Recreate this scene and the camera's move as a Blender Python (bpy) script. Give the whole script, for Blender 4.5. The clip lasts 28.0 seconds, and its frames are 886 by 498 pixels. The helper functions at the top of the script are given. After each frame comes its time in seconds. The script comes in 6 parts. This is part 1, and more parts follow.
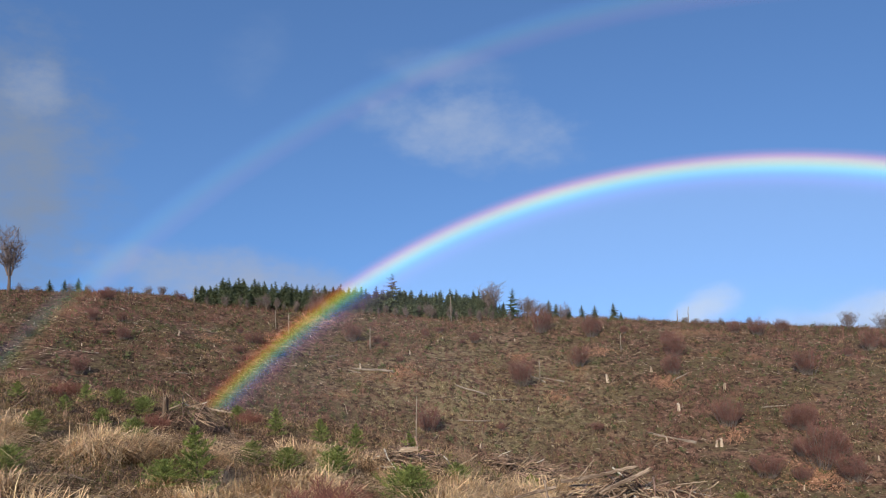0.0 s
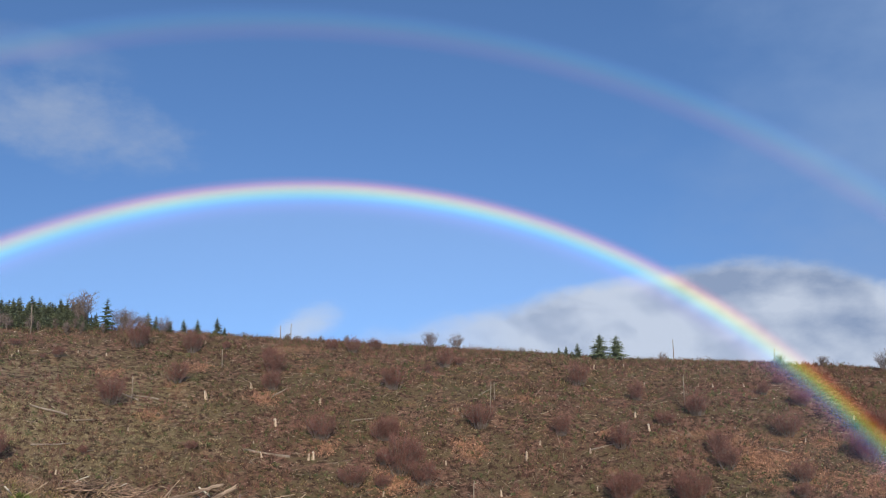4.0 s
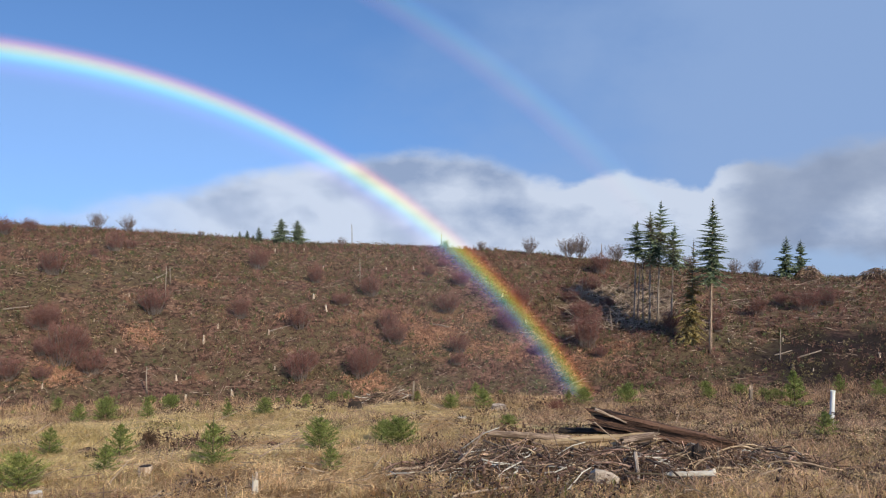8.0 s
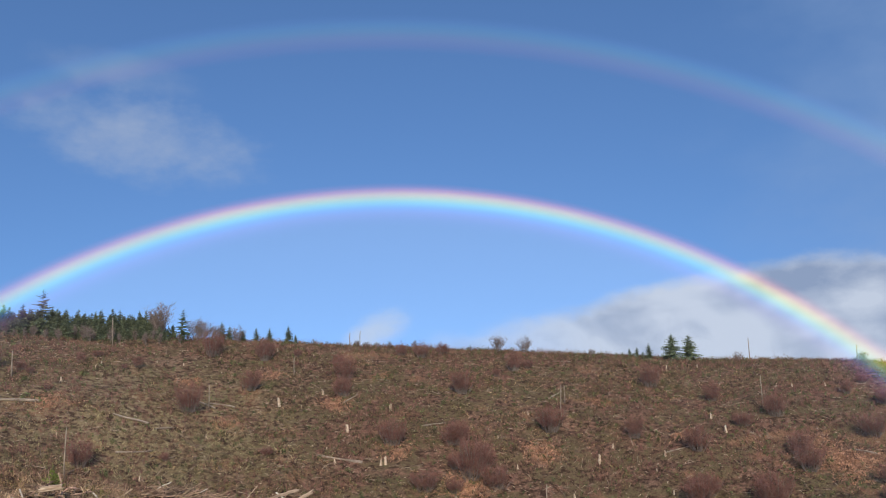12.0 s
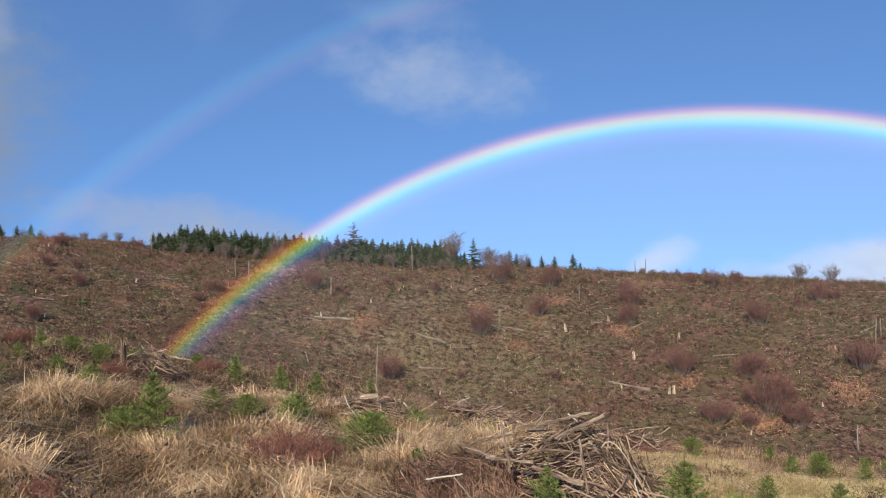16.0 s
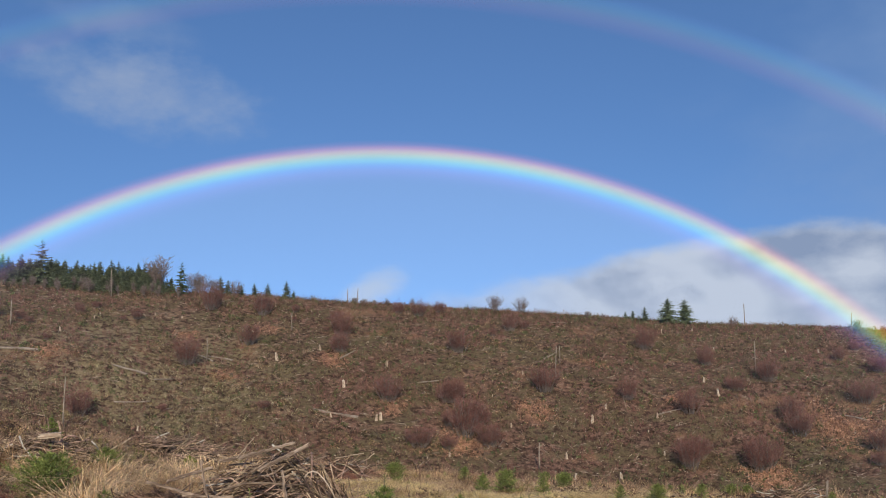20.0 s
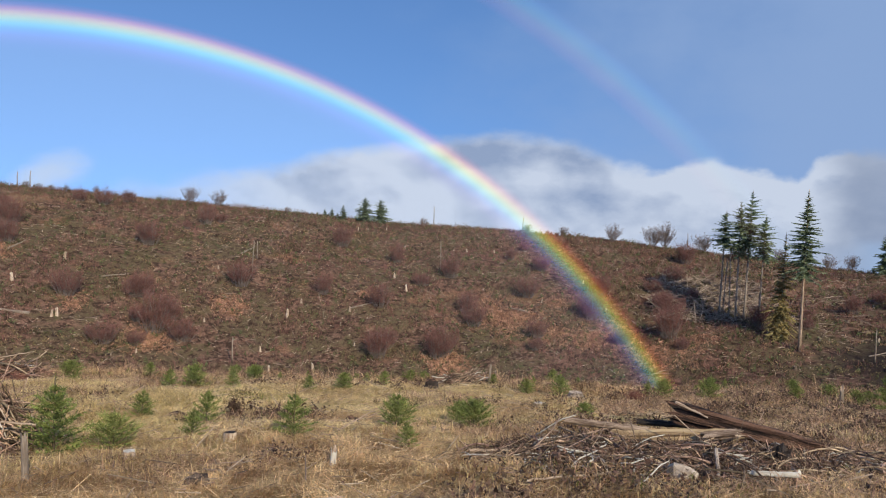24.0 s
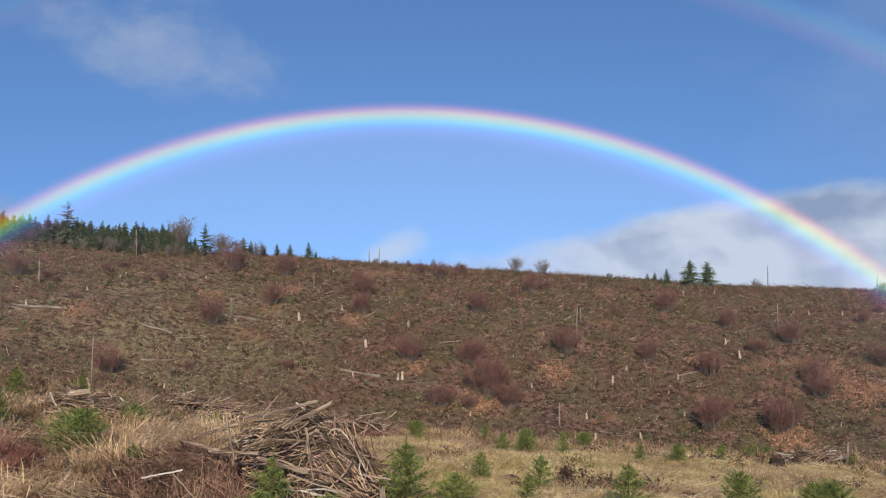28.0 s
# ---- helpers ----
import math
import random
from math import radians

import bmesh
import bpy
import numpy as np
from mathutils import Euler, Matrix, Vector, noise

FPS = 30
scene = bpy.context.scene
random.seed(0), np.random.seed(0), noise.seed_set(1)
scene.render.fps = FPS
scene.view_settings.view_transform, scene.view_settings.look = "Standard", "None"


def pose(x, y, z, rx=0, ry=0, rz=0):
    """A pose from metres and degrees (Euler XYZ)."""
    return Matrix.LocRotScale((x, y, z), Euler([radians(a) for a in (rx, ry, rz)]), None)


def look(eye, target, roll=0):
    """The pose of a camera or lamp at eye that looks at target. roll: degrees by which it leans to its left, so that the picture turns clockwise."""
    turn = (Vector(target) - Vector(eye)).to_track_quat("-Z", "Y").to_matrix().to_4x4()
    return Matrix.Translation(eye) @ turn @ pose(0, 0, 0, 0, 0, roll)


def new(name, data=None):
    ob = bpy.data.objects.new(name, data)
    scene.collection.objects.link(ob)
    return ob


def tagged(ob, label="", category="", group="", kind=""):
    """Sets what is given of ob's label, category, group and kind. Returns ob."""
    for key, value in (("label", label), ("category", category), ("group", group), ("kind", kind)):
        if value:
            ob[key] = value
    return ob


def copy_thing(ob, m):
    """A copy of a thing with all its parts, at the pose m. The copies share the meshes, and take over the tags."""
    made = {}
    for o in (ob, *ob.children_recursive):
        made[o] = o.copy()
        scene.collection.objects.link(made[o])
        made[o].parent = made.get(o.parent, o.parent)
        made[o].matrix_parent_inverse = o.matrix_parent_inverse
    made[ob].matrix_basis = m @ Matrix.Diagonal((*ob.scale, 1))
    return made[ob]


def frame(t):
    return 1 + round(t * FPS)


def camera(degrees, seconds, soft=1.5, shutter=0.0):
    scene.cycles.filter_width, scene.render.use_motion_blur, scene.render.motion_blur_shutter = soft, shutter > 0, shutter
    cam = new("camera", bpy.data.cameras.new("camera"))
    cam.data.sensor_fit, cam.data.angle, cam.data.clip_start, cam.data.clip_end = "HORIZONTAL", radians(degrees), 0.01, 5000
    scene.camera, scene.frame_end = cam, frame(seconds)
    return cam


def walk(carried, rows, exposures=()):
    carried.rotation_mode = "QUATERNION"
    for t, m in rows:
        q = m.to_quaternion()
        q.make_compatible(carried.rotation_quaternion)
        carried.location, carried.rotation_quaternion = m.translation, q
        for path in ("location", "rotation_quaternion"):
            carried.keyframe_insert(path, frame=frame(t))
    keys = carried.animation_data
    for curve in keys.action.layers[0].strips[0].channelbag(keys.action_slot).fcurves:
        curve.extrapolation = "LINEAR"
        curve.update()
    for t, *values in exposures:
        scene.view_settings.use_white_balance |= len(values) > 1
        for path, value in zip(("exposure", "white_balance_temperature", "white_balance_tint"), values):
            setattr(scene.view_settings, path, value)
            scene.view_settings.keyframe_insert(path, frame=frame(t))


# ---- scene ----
# The camera turns on the spot, held at arm's length: seconds, bearing, pitch, roll.
cam = camera(58.3, 28.0, soft=1.15)
EYE, ARM = 2.8, 0.17
ROWS = [
    (0.0, -0.00, 6.42, 1.01), (0.5, 2.46, 6.39, 0.90), (1.0, 5.68, 6.16, 0.70), (1.5, 9.97, 5.63, 0.43),
    (2.0, 14.14, 5.36, 0.13), (2.5, 18.62, 5.32, 0.14), (4.5, 31.97, 7.23, 0.32), (5.0, 37.62, 4.87, 0.00),
    (5.5, 42.37, 2.28, -0.12), (6.0, 46.07, 0.70, -0.24), (6.5, 48.67, -0.14, -0.57), (7.0, 50.18, -0.77, -0.57),
    (7.5, 50.68, -1.12, -0.37), (8.0, 50.43, -1.04, -0.35), (8.5, 49.06, -0.56, 0.04), (9.0, 46.88, 0.30, 0.19),
    (9.5, 44.03, 1.44, 0.24), (10.0, 40.12, 2.67, 0.71), (10.5, 35.71, 4.04, 1.09), (11.0, 31.58, 5.41, 1.20),
    (11.5, 27.63, 6.64, 1.19), (12.0, 23.01, 7.61, 1.32), (12.5, 18.05, 8.01, 1.50), (13.0, 13.08, 7.47, 1.21),
    (13.5, 8.74, 6.52, 0.94), (15.5, 1.62, 3.04, 0.86), (16.0, 2.80, 2.72, 0.63), (16.5, 4.33, 2.71, 0.50),
    (17.0, 6.03, 2.96, 0.48), (17.5, 7.81, 3.44, 0.30), (18.0, 10.16, 3.90, 0.17), (18.5, 13.26, 4.28, 0.08),
    (19.0, 16.90, 4.63, 0.04), (19.5, 20.11, 4.76, 0.07), (20.0, 23.22, 4.66, 0.04), (20.5, 27.18, 4.07, -0.28),
    (21.0, 31.08, 3.18, -0.47), (21.5, 34.51, 2.24, -0.98), (22.0, 38.10, 1.34, -1.68), (22.5, 41.58, 0.61, -1.78),
    (24.5, 44.58, -2.74, -2.35), (25.0, 43.74, -2.31, -1.68), (25.5, 41.43, -1.67, -1.41), (26.0, 37.91, -1.15, -1.07),
    (26.5, 34.20, -0.30, -0.80), (27.0, 30.05, 0.55, -0.63), (27.5, 26.12, 1.26, -0.45), (28.0, 21.70, 1.85, -0.17),
]
walk(cam, [(t, pose(ARM * math.sin(radians(b)), ARM * math.cos(radians(b)), EYE, 90 + p, r, -b)) for t, b, p, r in ROWS],
     [(0, 0.0), (2.5, -0.12), (5, -0.1), (6, 0.02), (7, 0.04), (8.5, 0.04), (11, -0.1), (13.5, -0.06), (16.5, 0.12), (18, -0.03), (19, -0.22), (20, -0.2), (22, -0.1), (25, 0.0), (27, -0.12), (28, -0.08)])

# ---- light: sun behind the camera, opposite the bow's centre ----
SUN_BEARING, SUN_HEIGHT = 199.5, 31.7


def polar(bearing, elevation, far=1.0):
    b, e = radians(bearing), radians(elevation)
    return Vector((math.sin(b) * math.cos(e), math.cos(b) * math.cos(e), math.sin(e))) * far


sun = new("sun", bpy.data.lights.new("sun", "SUN"))
sun.data.energy, sun.data.angle, sun.data.color = 4.2, radians(0.8), (1.0, 0.885, 0.67)
sun.matrix_world = look(polar(SUN_BEARING, SUN_HEIGHT, 60), (0, 0, 0))
scene.view_settings.exposure = 0.0


class Graph:
    """A short way to write node trees."""

    def __init__(self, tree):
        self.tree = tree
        tree.nodes.clear()

    def node(self, kind, inputs=(), operation="", clamp=False, blend="", steps=""):
        n = self.tree.nodes.new(kind)
        if operation:
            n.operation = operation
        if clamp:
            n.use_clamp = True
        if blend:
            n.data_type, n.blend_type = "RGBA", blend
        if steps:
            n.interpolation_type = steps
        for key, value in dict(inputs).items():
            if isinstance(value, bpy.types.NodeSocket):
                self.tree.links.new(value, n.inputs[key])
            else:
                n.inputs[key].default_value = value
        return n

    def math(self, op, a, b=0.0, clamp=False):
        return self.node("ShaderNodeMath", {0: a, 1: b}, operation=op, clamp=clamp).outputs[0]

    def noise(self, vector, scale, detail=4.0, rough=0.55, lacunarity=2.0):
        return self.node("ShaderNodeTexNoise", {"Vector": vector, "Scale": scale, "Detail": detail, "Roughness": rough, "Lacunarity": lacunarity}).outputs[0]

    def span(self, value, a, b, c=0.0, d=1.0, soft=True):
        return self.node("ShaderNodeMapRange", {0: value, 1: a, 2: b, 3: c, 4: d}, steps="SMOOTHSTEP" if soft else "LINEAR").outputs[0]

    def mix(self, k, a, b, blend="MIX"):
        rgb = [(*v, 1.0) if isinstance(v, tuple) and len(v) == 3 else v for v in (a, b)]
        return self.node("ShaderNodeMix", {0: k, 6: rgb[0], 7: rgb[1]}, blend=blend).outputs[2]

    def ramp(self, value, stops):
        n = self.node("ShaderNodeValToRGB", {0: value})
        e = n.color_ramp.elements
        while len(e) < len(stops):
            e.new(0.5)
        for el, (pos, col) in zip(e, stops):
            el.position, el.color = pos, (*col, 1.0) if isinstance(col, tuple) else (col, col, col, 1.0)
        return n.outputs[0]


# ---- sky: clear blue with a cloud bank over the ridge and a few wisps ----
world = bpy.data.worlds.new("sky")
scene.world = world
world.use_nodes = True
g = Graph(world.node_tree)
sky = g.node("ShaderNodeTexSky")
sky.sky_type, sky.sun_disc = "NISHITA", False
sky.sun_elevation, sky.sun_rotation = radians(SUN_HEIGHT), radians(SUN_BEARING)
sky.air_density, sky.dust_density, sky.ozone_density, sky.altitude = 1.0, 0.6, 2.0, 200.0
way = g.node("ShaderNodeTexCoord").outputs["Generated"]
xyz = g.node("ShaderNodeSeparateXYZ", {0: way})
# rain-washed air: the deep blue reaches far down
g.tree.links.new(g.node("ShaderNodeVectorMath", {0: g.node("ShaderNodeVectorMath", {0: way, 1: (0, 0, 0.3)}).outputs[0]}, operation="NORMALIZE").outputs[0], sky.inputs[0])
bearing = g.math("MULTIPLY", g.math("ARCTAN2", xyz.outputs[0], xyz.outputs[1]), 57.2958)
height = g.math("MULTIPLY", g.math("ARCSINE", xyz.outputs[2]), 57.2958)
flat = g.node("ShaderNodeCombineXYZ", {0: g.math("MULTIPLY", bearing, 0.1), 1: g.math("MULTIPLY", height, 0.16), 2: 0.0}).outputs[0]
SKY_GAIN = 0.143
blue = g.node("ShaderNodeVectorMath", {0: sky.outputs[0], 1: (SKY_GAIN * 0.75, SKY_GAIN * 0.99, SKY_GAIN * 1.25)}, operation="MULTIPLY").outputs[0]
# brighter inside the primary bow
inside = g.node("ShaderNodeVectorMath", {0: way, 1: tuple(polar(SUN_BEARING - 180, -SUN_HEIGHT))}, operation="DOT_PRODUCT").outputs["Value"]
lift = g.span(inside, math.cos(radians(43.4)), math.cos(radians(42.0)))
blue = g.mix(lift, blue, g.mix(1.0, blue, (0.078, 0.096, 0.114), "ADD"))
soft_noise, fine_noise = g.noise(flat, 1.2, 5.0, 0.55), g.noise(flat, 3.1, 7.0, 0.6)


def patch(b0, e0, wide, tall, slope=0.0, hard=1.0):
    """A soft-edged cloud round a bearing and a height, broken up by noise."""
    du = g.math("DIVIDE", g.math("SUBTRACT", bearing, b0), wide)
    dv = g.math("DIVIDE", g.math("SUBTRACT", g.math("SUBTRACT", height, e0), g.math("MULTIPLY", g.math("SUBTRACT", bearing, b0), slope)), tall)
    far = g.math("ADD", g.math("MULTIPLY", du, du), g.math("MULTIPLY", dv, dv))
    body = g.math("ADD", g.math("SUBTRACT", 1.0, far), g.math("MULTIPLY", g.math("SUBTRACT", fine_noise, 0.5), 2.0))
    return g.span(body, -0.3, 1.5 / hard)


def over(below, mask, strength, colour):
    return g.mix(g.math("MULTIPLY", mask, strength), below, colour)


# thin veil high over the far end, grey cloud over the near end
veil = g.span(g.math("ADD", bearing, g.math("MULTIPLY", soft_noise, 24.0)), 52.0, 84.0)
out = over(blue, veil, 0.8, (0.28, 0.41, 0.67))
out = over(out, patch(-29.5, 11.5, 7.5, 9.5, 0.0, 0.9), 1.0, (0.225, 0.285, 0.40))
out = over(out, patch(-27.6, 16.4, 2.2, 1.9, 0.0), 0.4, (0.40, 0.46, 0.58))
out = over(out, patch(-13.5, 19.8, 3.0, 3.0, 0.3, 0.7), 0.16, (0.36, 0.45, 0.62))
out = over(out, patch(-15, 4.4, 10.5, 2.2, -0.1), 0.75, (0.38, 0.42, 0.52))
out = over(out, patch(2.0, 14.9, 8.4, 3.0, -0.13, 0.85), 0.66, (0.42, 0.50, 0.66))
out = over(out, patch(0.8, 19.1, 5.5, 1.6, -0.1, 0.7), 0.34, (0.40, 0.48, 0.64))
out = over(out, patch(18.2, 1.7, 2.6, 1.5, 0.4, 1.1), 0.75, (0.60, 0.69, 0.84))
# the bank: its upper edge by bearing
along = g.span(bearing, 20.0, 84.0, soft=False)
top = g.ramp(along, [(0.0, 0.05), (0.073, 0.18), (0.155, 0.266), (0.24, 0.415), (0.313, 0.506), (0.363, 0.532), (0.45, 0.66), (0.52, 0.60), (0.57, 0.42),
                     (0.616, 0.365), (0.677, 0.425), (0.736, 0.38), (0.758, 0.345), (0.775, 0.47), (0.82, 0.50), (0.89, 0.61), (0.93, 0.69), (1.0, 0.82)])
puff = g.math("MULTIPLY", g.math("SUBTRACT", g.noise(flat, 2.3, 6.0, 0.5), 0.5), 2.2)
depth = g.math("ADD", g.math("SUBTRACT", g.math("MULTIPLY", top, 10.0), height), puff)
crisp = g.math("MULTIPLY", g.span(bearing, 55.0, 60.0), g.span(bearing, 74.0, 71.0))
bank = g.span(g.math("ADD", depth, g.math("MULTIPLY", g.math("SUBTRACT", fine_noise, 0.5), 1.5)), -0.35, g.math("SUBTRACT", 1.3, g.math("MULTIPLY", crisp, 0.9)))
billow = g.noise(g.node("ShaderNodeVectorMath", {0: flat, 1: (3.7, 1.9, 0.6)}).outputs[0], 2.4, 5.0, 0.55)
shade_noise = g.noise(flat, 1.5, 5.0, 0.5)
grey_top = g.math("MULTIPLY", g.math("MULTIPLY", g.span(bearing, 42.0, 48.0), g.span(bearing, 60.0, 55.0)), g.span(height, 2.4, 4.6))
grey = g.math("ADD", g.math("MULTIPLY", grey_top, 0.62), g.math("MULTIPLY", g.math("SUBTRACT", shade_noise, 0.45), 1.7))
grey = g.math("ADD", grey, g.math("MULTIPLY", g.math("SUBTRACT", 0.5, billow), 2.2))
grey = g.math("SUBTRACT", g.math("ADD", grey, 0.16), g.math("MULTIPLY", g.span(depth, 1.8, 0.2), g.math("ADD", 0.3, g.math("MULTIPLY", crisp, 0.6))), True)
cloud = g.mix(grey, (0.60, 0.67, 0.80), (0.29, 0.37, 0.54))
# the dark end of the bank with a bright rift low down
rift = patch(78.5, 1.0, 3.6, 2.0, 0.3, 1.0)
dark_end = g.span(g.math("ADD", bearing, g.math("MULTIPLY", puff, 1.6)), 68.8, 72.5)
dark_end = g.math("MULTIPLY", dark_end, g.math("SUBTRACT", 1.0, rift))
cloud = g.mix(g.math("MULTIPLY", dark_end, g.span(shade_noise, 0.25, 0.6, 0.9, 0.6)), cloud, (0.215, 0.275, 0.41))
out = over(out, g.math("MULTIPLY", bank, g.span(bearing, 20.0, 36.0, 0.35, 0.94)), 1.0, cloud)
gap = g.math("MULTIPLY", g.span(bearing, 70.0, 75.0), g.span(g.math("ADD", height, puff), -0.4, -1.6))
out = over(out, gap, 0.8, (0.34, 0.49, 0.74))
back = g.node("ShaderNodeBackground", {0: out, 1: 1.0})
g.tree.links.new(back.outputs[0], g.node("ShaderNodeOutputWorld").inputs[0])


# ---- materials ----
def material(name, dark, light, scale=6.0, rough=0.85, bump=0.3, vary=0.25, by="none", stretch=(1, 1, 1), spec=0.3, third=None, through_light=0.0, sharp=0.16):
    """A surface between two colours with coarse stains, fine grain and relief. by: what varies it, a piece ("object") or a joined bit ("island")."""
    m = bpy.data.materials.new(name)
    m.use_nodes = True
    q = Graph(m.node_tree)
    place = q.node("ShaderNodeMapping", {0: q.node("ShaderNodeTexCoord").outputs["Object"], 3: stretch}).outputs[0]
    coarse, fine = q.noise(place, scale, 5.0), q.noise(place, scale * 7.3, 3.0, 0.65)
    k = q.span(q.math("ADD", q.math("MULTIPLY", coarse, 0.65), q.math("MULTIPLY", fine, 0.35)), 0.5 - sharp, 0.5 + sharp)
    colour = q.mix(k, dark, light)
    if third:
        colour = q.mix(q.span(q.noise(place, scale * 0.31, 3.0), 0.5, 0.68), colour, third)
    if by != "none":
        chance = q.node("ShaderNodeObjectInfo").outputs["Random"] if by == "object" else q.node("ShaderNodeNewGeometry").outputs["Random Per Island"]
        tone = q.node("ShaderNodeHueSaturation", {"Hue": q.span(chance, 0, 1, 0.5 - vary * 0.03, 0.5 + vary * 0.03, False), "Saturation": 1.0,
                                                  "Value": q.span(q.math("FRACT", q.math("MULTIPLY", chance, 7.13)), 0, 1, 1 - vary, 1 + vary, False), "Color": colour})
        colour = tone.outputs[0]
    relief = q.node("ShaderNodeBump", {"Strength": bump, "Distance": 0.02, "Height": fine}).outputs[0]
    bsdf = q.node("ShaderNodeBsdfPrincipled", {"Base Color": colour, "Roughness": rough, "Specular IOR Level": spec, "Normal": relief})
    surface = bsdf.outputs[0]
    if through_light:
        leaf = q.node("ShaderNodeBsdfTranslucent", {0: colour})
        surface = q.node("ShaderNodeMixShader", {0: through_light, 1: surface, 2: leaf.outputs[0]}).outputs[0]
    q.tree.links.new(surface, q.node("ShaderNodeOutputMaterial").inputs[0])
    return m


M_BARK = material("fir_bark", (0.07, 0.055, 0.042), (0.19, 0.155, 0.125), 5, stretch=(1, 1, 0.25), bump=0.6)
M_STAND = material("stand_needles", (0.10, 0.125, 0.068), (0.25, 0.29, 0.17), 1.0, by="island", vary=0.4, through_light=0.25)
M_NEEDLE = material("fir_needles", (0.055, 0.085, 0.038), (0.14, 0.19, 0.085), 1.5, by="island", vary=0.35, through_light=0.2)
M_SPRIG = material("sapling_needles", (0.08, 0.108, 0.03), (0.37, 0.42, 0.125), 9, by="island", vary=0.4, through_light=0.3, sharp=0.13)
M_SPRIG_LIGHT = material("bright_fir_tips", (0.13, 0.155, 0.04), (0.46, 0.48, 0.16), 9, by="island", vary=0.4, through_light=0.3, sharp=0.13)
M_SPRIG_YELLOW = material("yellow_green_needles", (0.15, 0.19, 0.025), (0.3, 0.34, 0.05), 5, by="island", vary=0.35, through_light=0.3)
M_TWIG = material("sapling_stem", (0.10, 0.075, 0.05), (0.2, 0.15, 0.1), 12)
M_ALDER = material("red_brown_twigs", (0.135, 0.06, 0.05), (0.28, 0.135, 0.112), 0.6, by="island", vary=0.35)
M_ALDER_STEM = material("pale_alder_bark", (0.12, 0.095, 0.085), (0.27, 0.22, 0.2), 3, stretch=(1, 1, 0.3))
M_GREYTWIG = material("grey_brown_twigs", (0.15, 0.11, 0.097), (0.28, 0.22, 0.2), 0.6, by="island", vary=0.3)
M_SNAG = material("weathered_snag_wood", (0.18, 0.14, 0.11), (0.38, 0.31, 0.25), 7, stretch=(1, 1, 0.12), bump=0.6, sharp=0.1)
M_PALE = material("pale_split_wood", (0.3, 0.21, 0.145), (0.64, 0.51, 0.39), 6, stretch=(1, 1, 0.15), bump=0.5, sharp=0.1)
M_STICK = material("weathered_sticks", (0.055, 0.031, 0.022), (0.58, 0.41, 0.29), 4, by="object", vary=0.8, stretch=(1, 1, 0.2), bump=0.5)
M_BLEACHED = material("bleached_wood", (0.5, 0.45, 0.38), (0.74, 0.69, 0.6), 5, stretch=(1, 1, 0.2))
M_ROT = material("rotten_red_log_bark", (0.018, 0.01, 0.008), (0.21, 0.115, 0.076), 14, stretch=(1, 1, 0.07), bump=1.0, sharp=0.07)
M_SPLIT = material("split_log_wood", (0.24, 0.16, 0.09), (0.5, 0.37, 0.22), 7, stretch=(1, 1, 0.1), bump=0.7, third=(0.1, 0.07, 0.05), sharp=0.09)
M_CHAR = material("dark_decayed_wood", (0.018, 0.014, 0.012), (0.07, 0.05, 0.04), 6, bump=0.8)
M_DEBRIS = material("dark_twig_litter", (0.035, 0.021, 0.015), (0.17, 0.1, 0.07), 4, by="island", vary=0.5)
M_TANGLE = material("brown_stick_tangle", (0.055, 0.031, 0.021), (0.54, 0.37, 0.255), 1.5, by="island", vary=0.75)
M_POLE = material("grey_brown_barkless_wood", (0.11, 0.07, 0.048), (0.52, 0.385, 0.285), 8, stretch=(1, 1, 0.1), bump=0.7, sharp=0.12)
M_DARKLOG = material("dark_weathered_log", (0.035, 0.023, 0.017), (0.2, 0.14, 0.1), 10, stretch=(1, 1, 0.08), bump=0.8, sharp=0.1)
M_TALLFIR = material("sunlit_fir_needles", (0.11, 0.145, 0.08), (0.27, 0.32, 0.19), 1.2, by="island", vary=0.35, through_light=0.25)
M_GLADE = material("pale_green_glade_grass", (0.34, 0.285, 0.15), (0.66, 0.56, 0.33), 0.4, by="island", vary=0.4, through_light=0.2)
M_SLASH = material("grey_slash", (0.13, 0.09, 0.065), (0.38, 0.29, 0.22), 1.0, by="island", vary=0.5)
M_STRAW = material("dry_grass", (0.27, 0.15, 0.068), (0.82, 0.575, 0.32), 1.6, by="island", vary=0.4, through_light=0.25, third=(0.33, 0.2, 0.1), sharp=0.1)
M_THATCH = material("flattened_straw", (0.3, 0.19, 0.1), (0.8, 0.6, 0.38), 0.9, by="island", vary=0.35)
M_LONGGRASS = material("long_bleached_grass", (0.28, 0.165, 0.08), (0.84, 0.6, 0.36), 1.2, by="island", vary=0.45, through_light=0.2, sharp=0.1)
M_GREENGRASS = material("short_mossy_grass", (0.4, 0.29, 0.115), (0.84, 0.65, 0.34), 1.3, by="island", vary=0.3, through_light=0.25, third=(0.4, 0.25, 0.13))
M_BRAMBLE = material("brown_bramble_stems", (0.06, 0.031, 0.02), (0.48, 0.3, 0.19), 1.7, by="island", vary=0.5, sharp=0.09)
M_DEADSTEM = material("dead_red_brown_stems", (0.075, 0.038, 0.026), (0.36, 0.21, 0.145), 1.7, by="island", vary=0.6)
M_REDSTEM = material("dark_red_dogwood_stems", (0.17, 0.065, 0.05), (0.34, 0.16, 0.12), 0.8, by="island", vary=0.4)
M_HEATH = material("olive_heath", (0.05, 0.042, 0.02), (0.225, 0.176, 0.088), 0.5, by="island", vary=0.4, sharp=0.1)
M_HEATHBROWN = material("brown_heath", (0.055, 0.032, 0.023), (0.29, 0.168, 0.118), 0.8, by="island", vary=0.4, sharp=0.1)
